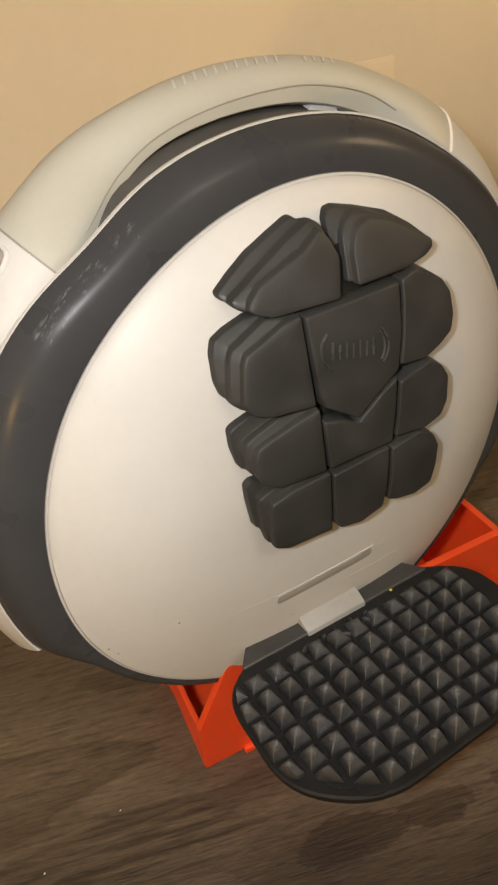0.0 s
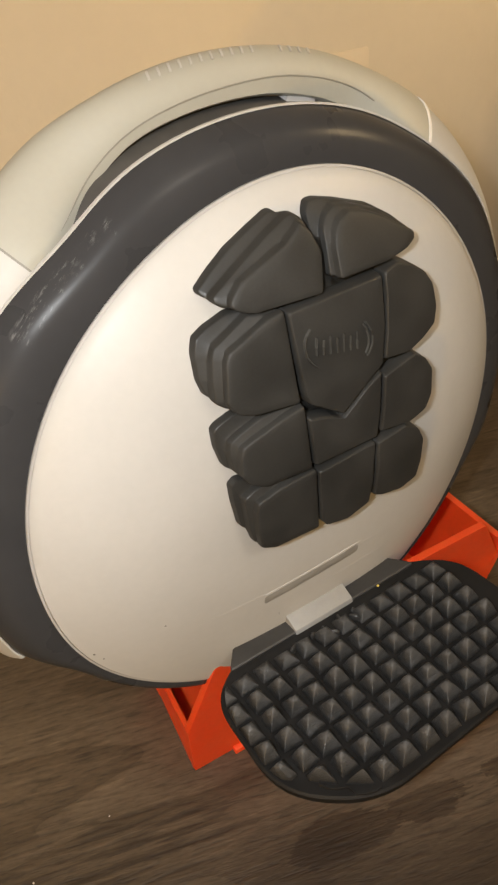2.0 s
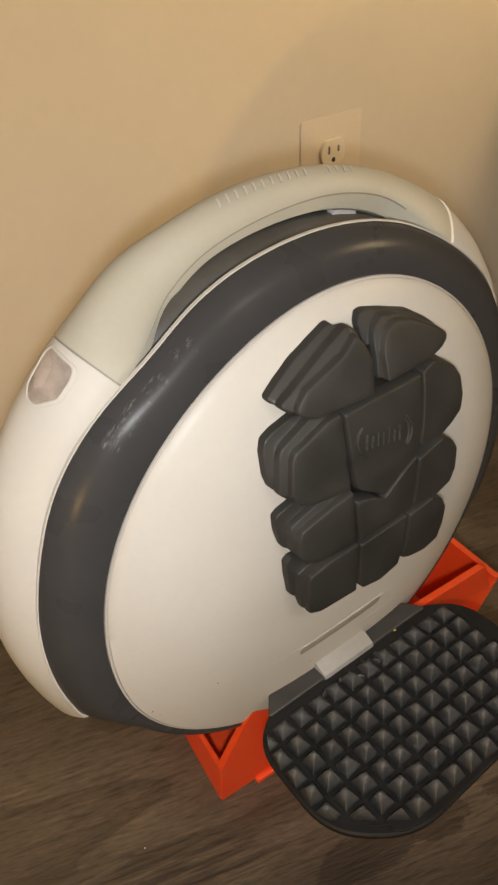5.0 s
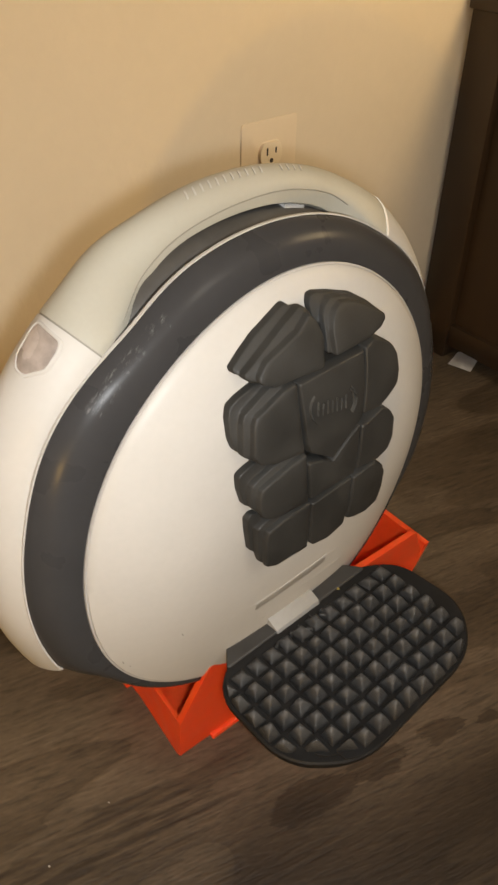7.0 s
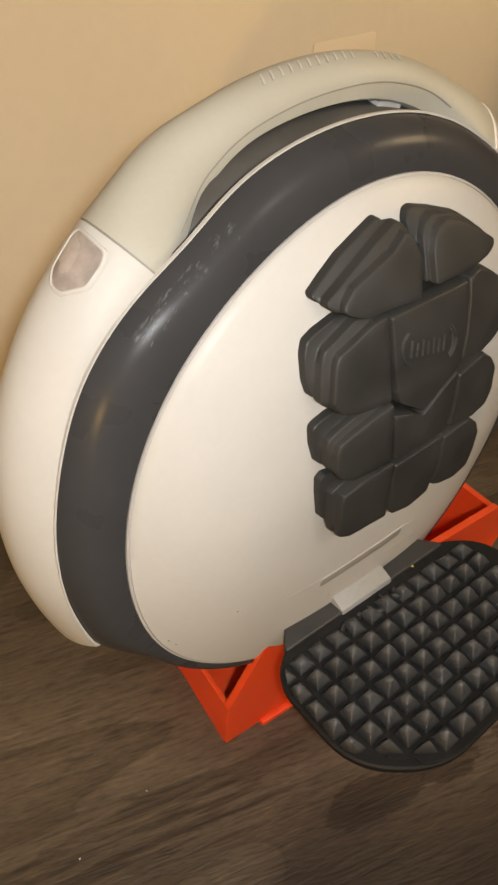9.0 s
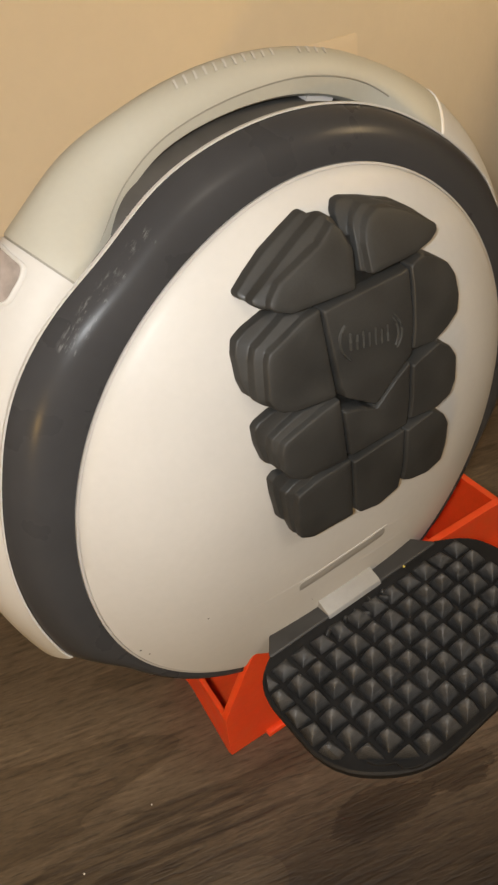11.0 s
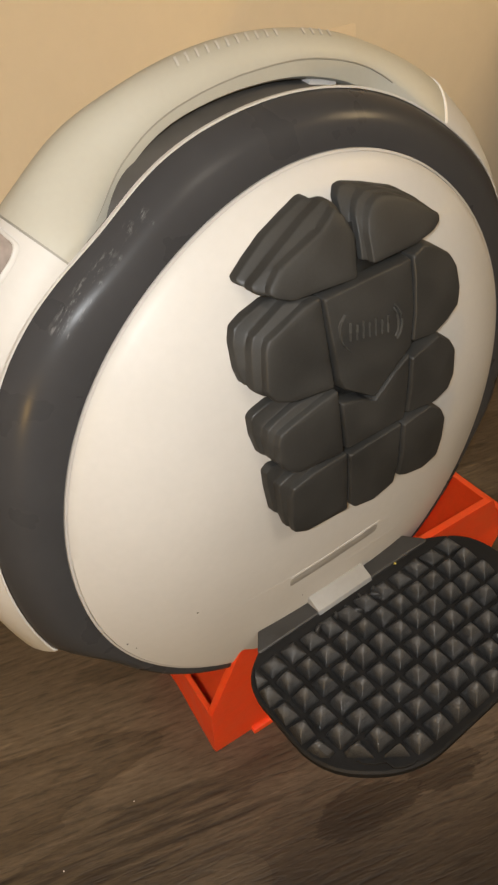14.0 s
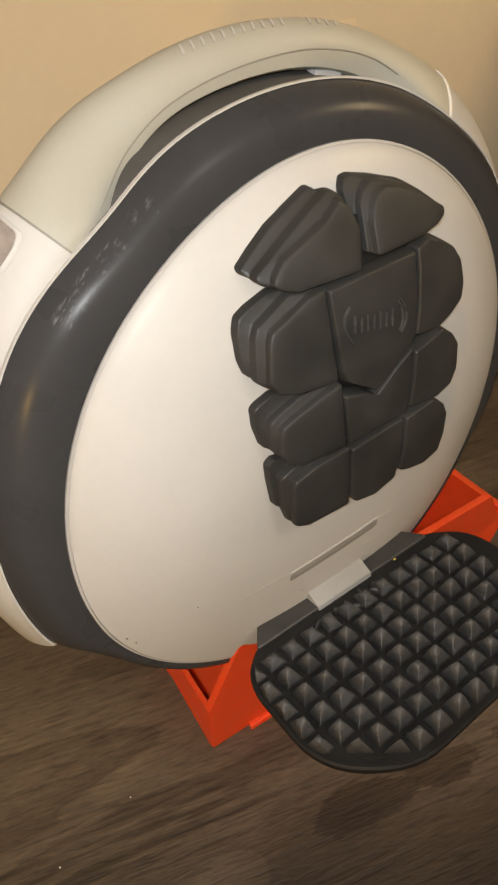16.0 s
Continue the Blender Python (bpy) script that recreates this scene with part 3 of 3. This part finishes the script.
# tail light lens let into the side shell
LENS_EDGE = [(a, y * 277) for a, y in ((129.6, 0.0592), (130.1, 0.0424), (131.6, 0.0409), (134.7, 0.0412), (136.9, 0.0485), (136.6, 0.0550), (135.0, 0.0598), (130.4, 0.0616))]
le = [Vector(p) for p in round_corners(LENS_EDGE, 0.6, 4)]
le = [tuple(p.lerp(q, k / 4)) for p, q in zip(le, le[1:] + le[:1]) if (q - p).length > 1e-4 for k in range(4)]
cxl = sum(p[0] for p in le) / len(le)
cyl = sum(p[1] for p in le) / len(le)
rings = [[on_shell(a, y / 277, -0.002) for a, y in le], [on_shell(a, y / 277, 0.0003) for a, y in le]]
for f, d in ((0.9, 0.0007), (0.6, 0.0009), (0.25, 0.0010)):
    rings.append([on_shell(cxl + (a - cxl) * f, (cyl + (y - cyl) * f) / 277, d) for a, y in le])
rim = []
for f, d in ((1.16, -0.0004), (1.14, 0.0005), (1.06, 0.0009), (1.0, 0.0004), (1.0, -0.001)):
    rim.append([on_shell(cxl + (a - cxl) * f, (cyl + (y - cyl) * f) / 277, d) for a, y in le])
part("lens_rim", loops(rim, cap=False), WHITE, euc, "pale raised rim round the light lens")
part("tail_light", loops(rings), LENS, euc, "smoky translucent light lens")

# slot with a worn sticker over the pedal, and the fine fold line that runs past it
def band(x0, x1, zl0, zl1, zh0, zh1, lift, ends=6, n=28):
    """A softly rounded strip that follows the domed cover and thins out at its ends."""
    bm = bmesh.new()
    rows = []
    for k in range(n + 1):
        s = k / n
        x = x0 + (x1 - x0) * s
        z0, z1 = zl0 + (zl1 - zl0) * s, zh0 + (zh1 - zh0) * s
        f = smoothstep(min(s, 1 - s) * ends)
        row = []
        for q, l in ((0.0, -0.0004), (0.12, lift * 0.6 * f - 0.0001), (0.3, lift * f), (0.7, lift * f), (0.88, lift * 0.6 * f - 0.0001), (1.0, -0.0004)):
            z = z0 + (z1 - z0) * q
            row.append(bm.verts.new((x, dome_at(x, z) - l, z)))
        rows.append(row)
    for a, b in zip(rows, rows[1:]):
        for i in range(5):
            bm.faces.new((a[i], a[i + 1], b[i + 1], b[i]))
    return bm


part("fold", band(-0.105, 0.075, 0.2010, 0.1960, 0.2030, 0.1980, 0.00010), WHITE, euc, "faint moulded fold line")
part("sticker_recess", band(-0.042, 0.034, 0.1885, 0.1905, 0.1980, 0.2005, 0.0003, 40), STICKER, euc, "narrow grey strip, its print worn away")
part("recess_lip", band(-0.043, 0.036, 0.1975, 0.2000, 0.1995, 0.2020, 0.00035, 30), WHITE, euc)
part("recess_lip", band(0.000, 0.066, 0.1795, 0.1765, 0.1815, 0.1785, 0.00012), WHITE, euc)

# pedal
PZ = 0.1555
pedal_outline = round_corners([(-0.096, -0.028), (-0.064, -0.006), (0.074, -0.006), (0.110, -0.030), (0.113, -0.096), (0.075, -0.1320), (-0.056, -0.1375), (-0.0985, -0.102)], 0.036, 6)
rings = []
for d, z in ((0.014, -0.019), (0.004, -0.014), (0.0008, -0.008), (0.0, -0.003), (0.0012, -0.0016), (0.0030, -0.0018), (0.0060, -0.0024)):
    rings.append([(x, y, PZ + z) for x, y in inset(pedal_outline, d)])
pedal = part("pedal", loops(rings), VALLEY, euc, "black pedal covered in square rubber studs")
# flat hinge plate between pedal and cover
hp = round_corners([(-0.055, 0.012), (0.062, 0.012), (0.082, -0.0155), (-0.0765, -0.0155)], 0.004)
slope = lambda y: PZ - 0.0002 - max(0, y + 0.0155) * 0.03
part("hinge_plate", loops([[(x, y, 0.136) for x, y in hp], [(x, y, slope(y) - 0.0008) for x, y in hp], [(x, y, slope(y)) for x, y in inset(hp, 0.0010)]]), PLATE, euc, "dull grey hinge plate")
# grey hinge cover
hc = [(0.010, 0.140), (0.010, 0.167), (0.002, 0.1655), (-0.0155, 0.1565), (-0.0168, 0.152), (-0.0160, 0.142)]
bm = loops([[(-0.0240, y, z) for y, z in hc], [(0.0245, y, z) for y, z in hc]])
bmesh.ops.bevel(bm, geom=bm.edges[:], offset=0.0006, segments=2, affect="EDGES", profile=0.5)
part("hinge_cover", bm, GREY, euc, "plain light grey hinge cover")

# studs: sharp square pyramids side by side, those at the rim cut off by it
def stud_bm(h, top):
    rings = []
    for q, c, z in ((0.0066, 0.0004, -0.003), (0.0062, 0.0004, 0.0), (0.0056, 0.0004, h * 0.12), (0.0044, 0.0005, h * 0.40), (0.0031, 0.0006, h * 0.70), (top + 0.0008, 0.0005, h * 0.89), (top, 0.0004, h * 0.97), (top * 0.5, 0.0003, h)):
        rings.append([(x, y, z) for x, y in ((q, c - q), (q, q - c), (q - c, q), (c - q, q), (-q, q - c), (-q, c - q), (c - q, -q), (q - c, -q))])
    return loops(rings)


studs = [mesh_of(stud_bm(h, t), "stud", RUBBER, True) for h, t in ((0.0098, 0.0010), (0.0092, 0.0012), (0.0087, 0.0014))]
inner = inset(pedal_outline, 0.0030)


def inside(x, y, pts):
    hit = False
    for (ax, ay), (bx, by) in zip(pts, pts[1:] + pts[:1]):
        if (ay > y) != (by > y) and x < (bx - ax) * (y - ay) / (by - ay) + ax:
            hit = not hit
    return hit


rnd = random.Random(4)
middle = Vector((0.004, -0.07))
for i in range(-3, 12):
    for j in range(-1, 7):
        x, y = -0.0577 + 0.0161 * i, -0.0450 - 0.0158 * j
        cuts = []
        for (ax, ay), (bx, by) in zip(inner, inner[1:] + inner[:1]):
            e = Vector((bx - ax, by - ay))
            if e.length < 1e-5:
                continue
            o = Vector((e.y, -e.x)).normalized()
            if (Vector((ax, ay)) - middle).dot(o) < 0:
                o = -o
            gap = (Vector((ax, ay)) - Vector((x, y))).dot(o)
            if gap < 0.0112:
                cuts.append((ax - x, ay - y, o, gap))
        o = Vector((-0.62, -0.785))
        gap = (Vector((-0.0745, -0.1095)) - Vector((x, y))).dot(o)
        if gap < 0.0112 and x < -0.045:
            cuts.append((-0.0745 - x, -0.1095 - y, o, gap))
        if x > 0.092 or cuts and min(c[3] for c in cuts) < -0.0028:
            continue
        data = rnd.choice(studs)
        if cuts:
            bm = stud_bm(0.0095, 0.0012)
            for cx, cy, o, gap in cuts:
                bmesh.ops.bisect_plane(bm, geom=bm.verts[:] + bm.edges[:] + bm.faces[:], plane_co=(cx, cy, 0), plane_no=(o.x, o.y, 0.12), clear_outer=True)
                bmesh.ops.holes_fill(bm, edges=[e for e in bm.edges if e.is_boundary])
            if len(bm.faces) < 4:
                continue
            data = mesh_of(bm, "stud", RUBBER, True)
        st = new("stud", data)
        st.parent = pedal
        worn = Matrix.Diagonal((rnd.uniform(0.94, 1.05), rnd.uniform(0.94, 1.05), rnd.uniform(0.82, 1.1) * (0.55 if j < 0 else 1.0), 1))
        st.matrix_local = pose(x, y, PZ - 0.0008, rnd.uniform(-7, 7), rnd.uniform(-7, 7), rnd.uniform(-5, 5)) @ worn

# worn nubs beside the hinge, and the moulded ridge along the outer edge
for x, y, turn, long, wide in ((-0.034, -0.0262, 25, 0.0042, 0.0016), (-0.026, -0.0300, -40, 0.0046, 0.0017), (-0.017, -0.0248, 10, 0.0022, 0.0016), (-0.008, -0.0250, 70, 0.0024, 0.0013),
                               (-0.004, -0.0312, -35, 0.0048, 0.0018), (0.005, -0.0298, 30, 0.0026, 0.0018), (0.006, -0.0240, 80, 0.0036, 0.0011), (0.015, -0.0290, -50, 0.0042, 0.0017), (0.018, -0.0242, 15, 0.0024, 0.0014)):
    rings = []
    for f, z in ((1.0, -0.002), (0.95, 0.0012), (0.7, 0.0028), (0.3, 0.0034)):
        rings.append([(long * f * math.cos(k * math.tau / 10), wide * f * math.sin(k * math.tau / 10), z) for k in range(10)])
    nub = part("worn_nub", loops(rings), RUBBER, pedal)
    nub.matrix_local = pose(x, y, PZ - 0.0008, 0, 0, turn)
ridge = [(-0.0770, -0.1100), (-0.0745, -0.1145), (-0.0710, -0.1180), (-0.0648, -0.1212), (-0.0640, -0.1270), (-0.0595, -0.1298), (-0.0540, -0.1318), (-0.0500, -0.1316)]
rings = []
for k, (x, y) in enumerate(ridge):
    (ax, ay), (bx, by) = ridge[max(0, k - 1)], ridge[min(len(ridge) - 1, k + 1)]
    side = Vector((by - ay, ax - bx)).normalized() * 0.0005
    rings.append([(x - side.x * 1.6, y - side.y * 1.6, PZ - 0.004), (x - side.x, y - side.y, PZ - 0.0004), (x + side.x, y + side.y, PZ - 0.0004), (x + side.x * 1.6, y + side.y * 1.6, PZ - 0.004)])
part("edge_ridge", loops(rings), VALLEY, pedal)

# ---- the stand ----
def plate(pts, y_of, thick):
    """An upright plate from an outline in x and z; y_of gives the depth of its front at a height."""
    pts = round_corners(pts, 0.003, 3)
    return loops([[(x, y_of(z), z) for x, z in pts], [(x, y_of(z) + thick, z) for x, z in pts]])


stand = thing("wheel_stand", "bright orange plastic wheel stand on the floor", "stand")
lean = lambda z: 0.026 - 0.15 * z
part("front_plate", plate([(-0.1, 0.0), (0.185, 0.0), (0.190, 0.09), (0.165, 0.138), (-0.078, 0.138), (-0.1025, 0.066)], lean, 0.006), ORANGE, stand)
part("back_plate", plate([(-0.1, 0.0), (0.185, 0.0), (0.190, 0.09), (0.165, 0.138), (-0.078, 0.138), (-0.1, 0.066)], lambda z: 0.116 + 0.15 * z, 0.006), ORANGE, stand)
part("end_plate", loops([[(-0.1, 0.029, 0), (-0.0925, 0.117, 0), (-0.0965, 0.125, 0.066), (-0.1025, 0.019, 0.066)], [(-0.094, 0.029, 0), (-0.0865, 0.117, 0), (-0.0930, 0.125, 0.066), (-0.0985, 0.019, 0.066)]]), ORANGE, stand)
part("end_plate", loops([[(0.19, 0.03, 0), (0.19, 0.118, 0), (0.204, 0.126, 0.094), (0.204, 0.014, 0.094)], [(0.184, 0.03, 0), (0.184, 0.118, 0), (0.198, 0.126, 0.094), (0.198, 0.014, 0.094)]]), ORANGE, stand)
part("foot_lip", box(-0.066, 0.185, 0.0205, 0.0258, 0.0, 0.0055, 0.0008), ORANGE, stand)
part("base", box(-0.094, 0.184, 0.032, 0.116, 0.0, 0.005), ORANGE, stand)

# ---- pads ----
# outlines in millimetres (x, z) at the foot, at the terrace and at the face of each pad
PADS = [
    ([(-59.5, 413.5), (-59, 409), (-53, 405.5), (-45, 402), (-4, 401), (-1, 430), (-4, 434), (-8, 438.5), (-12, 438.5), (-24, 434), (-38, 428), (-50, 420.5)],
     [(-55, 411), (-55, 407), (-51, 404), (-42, 401.5), (0, 400), (4, 429), (2, 433), (-1.5, 436), (-5, 436), (-18, 431), (-33, 423.5), (-47, 415.5)],
     [(-48, 409), (-49, 406), (-46, 403.5), (-38, 400.5), (0, 399.5), (4.5, 418), (1.5, 428), (-2.5, 432.5), (-6, 430), (-14, 425.5), (-28, 420.5), (-41, 415.5)]),
    ([(4, 403), (5.5, 420), (6, 432), (10, 437.5), (16, 438), (30, 434), (50, 426.5), (64, 417), (71, 410.5), (71, 406.5), (62, 403.5), (47, 402)],
     [(8, 402.5), (9.5, 417), (11, 425), (15, 430.5), (22, 433.5), (34, 431), (50, 424), (63, 415), (69.5, 409.5), (69, 406), (61, 403), (46, 401.5)],
     [(12, 402.5), (13, 417), (15.5, 423.5), (20, 428), (27, 430), (37, 427.5), (49, 421.5), (61, 413.5), (68, 409), (67, 405.5), (60, 403), (45, 401.5)]),
    ([(-47, 402), (-60, 397.5), (-67, 393.5), (-70, 386), (-71, 372), (-69, 363), (-63, 359.5), (-52, 354), (-24, 349.5), (-24, 400)],
     [(-40, 400), (-56, 391.5), (-61, 389), (-63.5, 384), (-66, 372), (-67, 362), (-61.5, 357), (-50, 352.5), (-23.5, 349), (-23.5, 399)],
     [(-33, 396.5), (-50, 389), (-56, 386.5), (-58.5, 382), (-60.5, 372), (-62, 362.5), (-58, 355.5), (-48, 351.5), (-22.5, 348.5), (-23.8, 398)]),
    ([(-56, 352), (-66, 348.5), (-69.5, 345.5), (-69.5, 334), (-66.5, 321), (-60.5, 316), (-50, 310), (-19, 305.5), (-21, 347.5)],
     [(-43, 347), (-57, 342), (-63, 339), (-64.5, 332), (-63.5, 321), (-59, 314.5), (-50, 308.5), (-18.7, 305), (-20.5, 347)],
     [(-36, 343), (-52, 338.5), (-58.5, 336), (-60.5, 330), (-60.5, 319.5), (-57, 312.5), (-48, 307), (-18, 304.8), (-20.5, 346)]),
    ([(-52, 311.5), (-60, 313), (-65, 309), (-64.5, 297), (-61.5, 277), (-55, 270), (-46, 263), (-13, 258), (-15.5, 304)],
     [(-46, 306), (-53, 304.5), (-60, 301), (-59.5, 294), (-58, 276), (-55.5, 265.5), (-45, 260.5), (-13, 257.5), (-15.5, 303.5)],
     [(-40, 301.5), (-47, 299.5), (-53.5, 298), (-55, 292), (-54.5, 275), (-53, 264), (-44, 259), (-13.3, 257), (-15.3, 302.5)]),
]
# faces of the pads with one steep side
STEEP = [
    [(40.5, 397), (39.5, 385), (37, 365), (34.5, 352), (52, 349.5), (63, 353), (73, 358), (76, 367), (75, 379.5), (70, 387.5), (61, 394), (50, 399)],
    [(34, 341.5), (33, 322), (31, 307), (53, 303.5), (65, 307), (69.5, 315.5), (70, 331.5), (65, 339.5), (56, 346)],
    [(29, 299), (30, 278), (28.5, 259.5), (35, 256), (50, 252.5), (62.5, 256), (65, 269), (65, 285), (60.5, 294), (50, 301.5)],
    [(-21.5, 396), (37.5, 396.5), (35.5, 372), (32, 350), (22, 344), (4, 331), (-16, 345), (-18.5, 352)],
    [(-18, 336.5), (-4, 332.5), (4, 327), (20, 339), (31, 345), (29.5, 322), (27.5, 305), (-15, 305.5)],
    [(-13, 299), (26, 301), (26, 270), (24, 256), (8, 251.5), (-7, 255), (-11, 261.5)],
]
PAD_H = 0.0152
half = [(0, 432), (42, 426), (56, 411), (46, 401), (66, 388), (68, 360), (52, 349), (62, 338), (62, 314), (54, 303), (58, 296), (52, 262), (20, 257)]
sheet = [((3 + side * x * 0.8) / 1000, (345 + (z - 345) * 0.9) / 1000) for side, row in ((1, half), (-1, half[::-1])) for x, z in row]
bm = bmesh.new()
n = 40
cells = {}
for i in range(n + 1):
    for j in range(n + 1):
        cells[i, j] = (-0.07 + 0.146 * i / n, 0.250 + 0.190 * j / n)
made = {}


def corner(i, j):
    if (i, j) not in made:
        x, z = cells[i, j]
        made[i, j] = bm.verts.new((x, dome_at(x, z) - 0.0066, z))
    return made[i, j]


for i in range(n):
    for j in range(n):
        if all(inside(px, pz, sheet) for px, pz in (cells[i, j], cells[i + 1, j], cells[i + 1, j + 1], cells[i, j + 1])):
            bm.faces.new((corner(i, j), corner(i + 1, j), corner(i + 1, j + 1), corner(i, j + 1)))
bmesh.ops.solidify(bm, geom=bm.faces[:], thickness=0.0050)
part("pad_backing", bm, FOAM, euc)


def between(p, q, f):
    return [(ax + (bx - ax) * f, az + (bz - az) * f) for (ax, az), (bx, bz) in zip(p, q)]


def pad(levels):
    """levels: outline in millimetres, inset, height, corner radius, from the cover outwards."""
    rings = []
    for outline, d, h, c in levels:
        o = round_corners([(x / 1000, z / 1000) for x, z in inset(outline, d)], c / 1000, 4)
        rings.append([(x, dome_at(x, z) - h, z) for x, z in o])
    middle = Vector((sum(p[0] for p in rings[-1]), sum(p[2] for p in rings[-1]))) / len(rings[-1])
    for f in (0.82, 0.5, 0.15):
        base = rings[len(levels) - 1]
        ring = [(middle.x + (x - middle.x) * f, middle.y + (z - middle.y) * f) for x, y, z in base]
        rings.append([(x, dome_at(x, z) - levels[-1][2] - 0.0004 * (1 - f), z) for x, z in ring])
    part("pad", loops(rings), FOAM, euc)


for foot, terrace, face in PADS:
    pad([(foot, 1.5, -0.001, 1.5), (foot, 1.7, 0.0040, 1.5), (foot, 2.0, 0.0047, 1.5), (foot, 2.6, 0.0050, 1.5), (between(foot, terrace, 0.85), 0.8, 0.0053, 1.6),
         (terrace, 0.6, 0.0060, 1.6), (terrace, 0.8, 0.0094, 1.6), (terrace, 1.1, 0.0101, 1.6), (terrace, 1.5, 0.0104, 1.6), (between(terrace, face, 0.75), 0.3, 0.0108, 1.6),
         (face, -0.3, 0.0113, 1.5), (face, 0.0, 0.0141, 1.5), (face, 0.3, 0.0148, 1.5), (face, 0.9, PAD_H, 1.5)])
for face in STEEP:
    pad([(face, -1.2, -0.001, 1.6), (face, -1.0, 0.0075, 1.6), (face, -0.4, 0.0136, 1.5), (face, -0.1, 0.0146, 1.5), (face, 0.3, 0.0151, 1.5), (face, 0.9, PAD_H, 1.5)])


# worn emblem moulded into the middle pad: two curved strokes about a row of short bars
def on_face(x, z, lift):
    return (x, dome_at(x, z) - PAD_H - 0.0002 - lift, z)


def stroke(pts, half):
    """A low raised stroke along points on the face of the middle pad."""
    rings = []
    for k, (x, z) in enumerate(pts):
        ax, az = pts[max(0, k - 1)]
        bx, bz = pts[min(len(pts) - 1, k + 1)]
        t = Vector((bx - ax, bz - az)).normalized() * half
        rings.append([on_face(x - t.y, z + t.x, -0.0006), on_face(x - t.y * 0.4, z + t.x * 0.4, 0.0010), on_face(x + t.y * 0.4, z - t.x * 0.4, 0.0010), on_face(x + t.y, z - t.x, -0.0006)])
    return loops(rings)


EX, EZ = 0.0046, 0.3725


def slant(x, z):
    return (x, z - 0.2 * (x - EX))


for rx, a0, a1 in ((0.0210, 142, 222), (0.0210, -38, 38), (0.0183, -32, 32)):
    part("emblem_arc", stroke([slant(EX + rx * math.cos(radians(a0 + (a1 - a0) * k / 12)), EZ + 0.0155 * math.sin(radians(a0 + (a1 - a0) * k / 12))) for k in range(13)], 0.0007), EMBLEM, euc)
for k in range(7):
    x = EX - 0.0145 + 0.0042 * k
    part("emblem_bar", stroke([slant(x - 0.0004, EZ - 0.0046), slant(x, EZ), slant(x + 0.0006, EZ + 0.0048 - 0.0016 * (k % 2))], 0.0006), EMBLEM, euc)


# ---- crumbs ----
def crumb(name, label, m, mat, size):
    ob = tagged(new(name), label, "crumb")
    ob.matrix_world = m
    bm = bmesh.new()
    bmesh.ops.create_icosphere(bm, subdivisions=1, radius=size)
    r = random.Random(len(label))
    for v in bm.verts:
        v.co *= r.uniform(0.6, 1.2)
        v.co.z = v.co.z * 0.6 + size * 0.45
    part("flake", bm, mat, ob)


crumb("paper_flake", "small torn flake of white paper on the floor", pose(0.105, -0.211, 0, 0, 0, 25) @ Matrix.Diagonal((1.6, 1.0, 0.5, 1)), PAPER, 0.0026)
crumb("yellow_crumb", "tiny yellow crumb caught on the pedal hinge", euc.matrix_world @ pose(0.047, -0.016, 0.1532), SPECK, 0.0016)
crumb("white_crumb", "tiny white crumb lying on the laminate floor", pose(-0.237, 0.013, 0), PAPER, 0.0008)
crumb("white_crumb", "tiny white crumb lying on the laminate floor", pose(-0.172, 0.029, 0), PAPER, 0.0006)
for x, z, size in ((-0.109, 0.2150, 0.0007), (-0.1505, 0.2060, 0.0008), (-0.146, 0.1990, 0.0006), (-0.030, 0.170, 0.0005)):
    bm = bmesh.new()
    bmesh.ops.create_icosphere(bm, subdivisions=1, radius=size)
    for v in bm.verts:
        v.co = Vector((x + v.co.x, dome_at(x, z) + v.co.y * 0.4, z + v.co.z * 0.8))
    part("dirt_speck", bm, SLOT, euc)
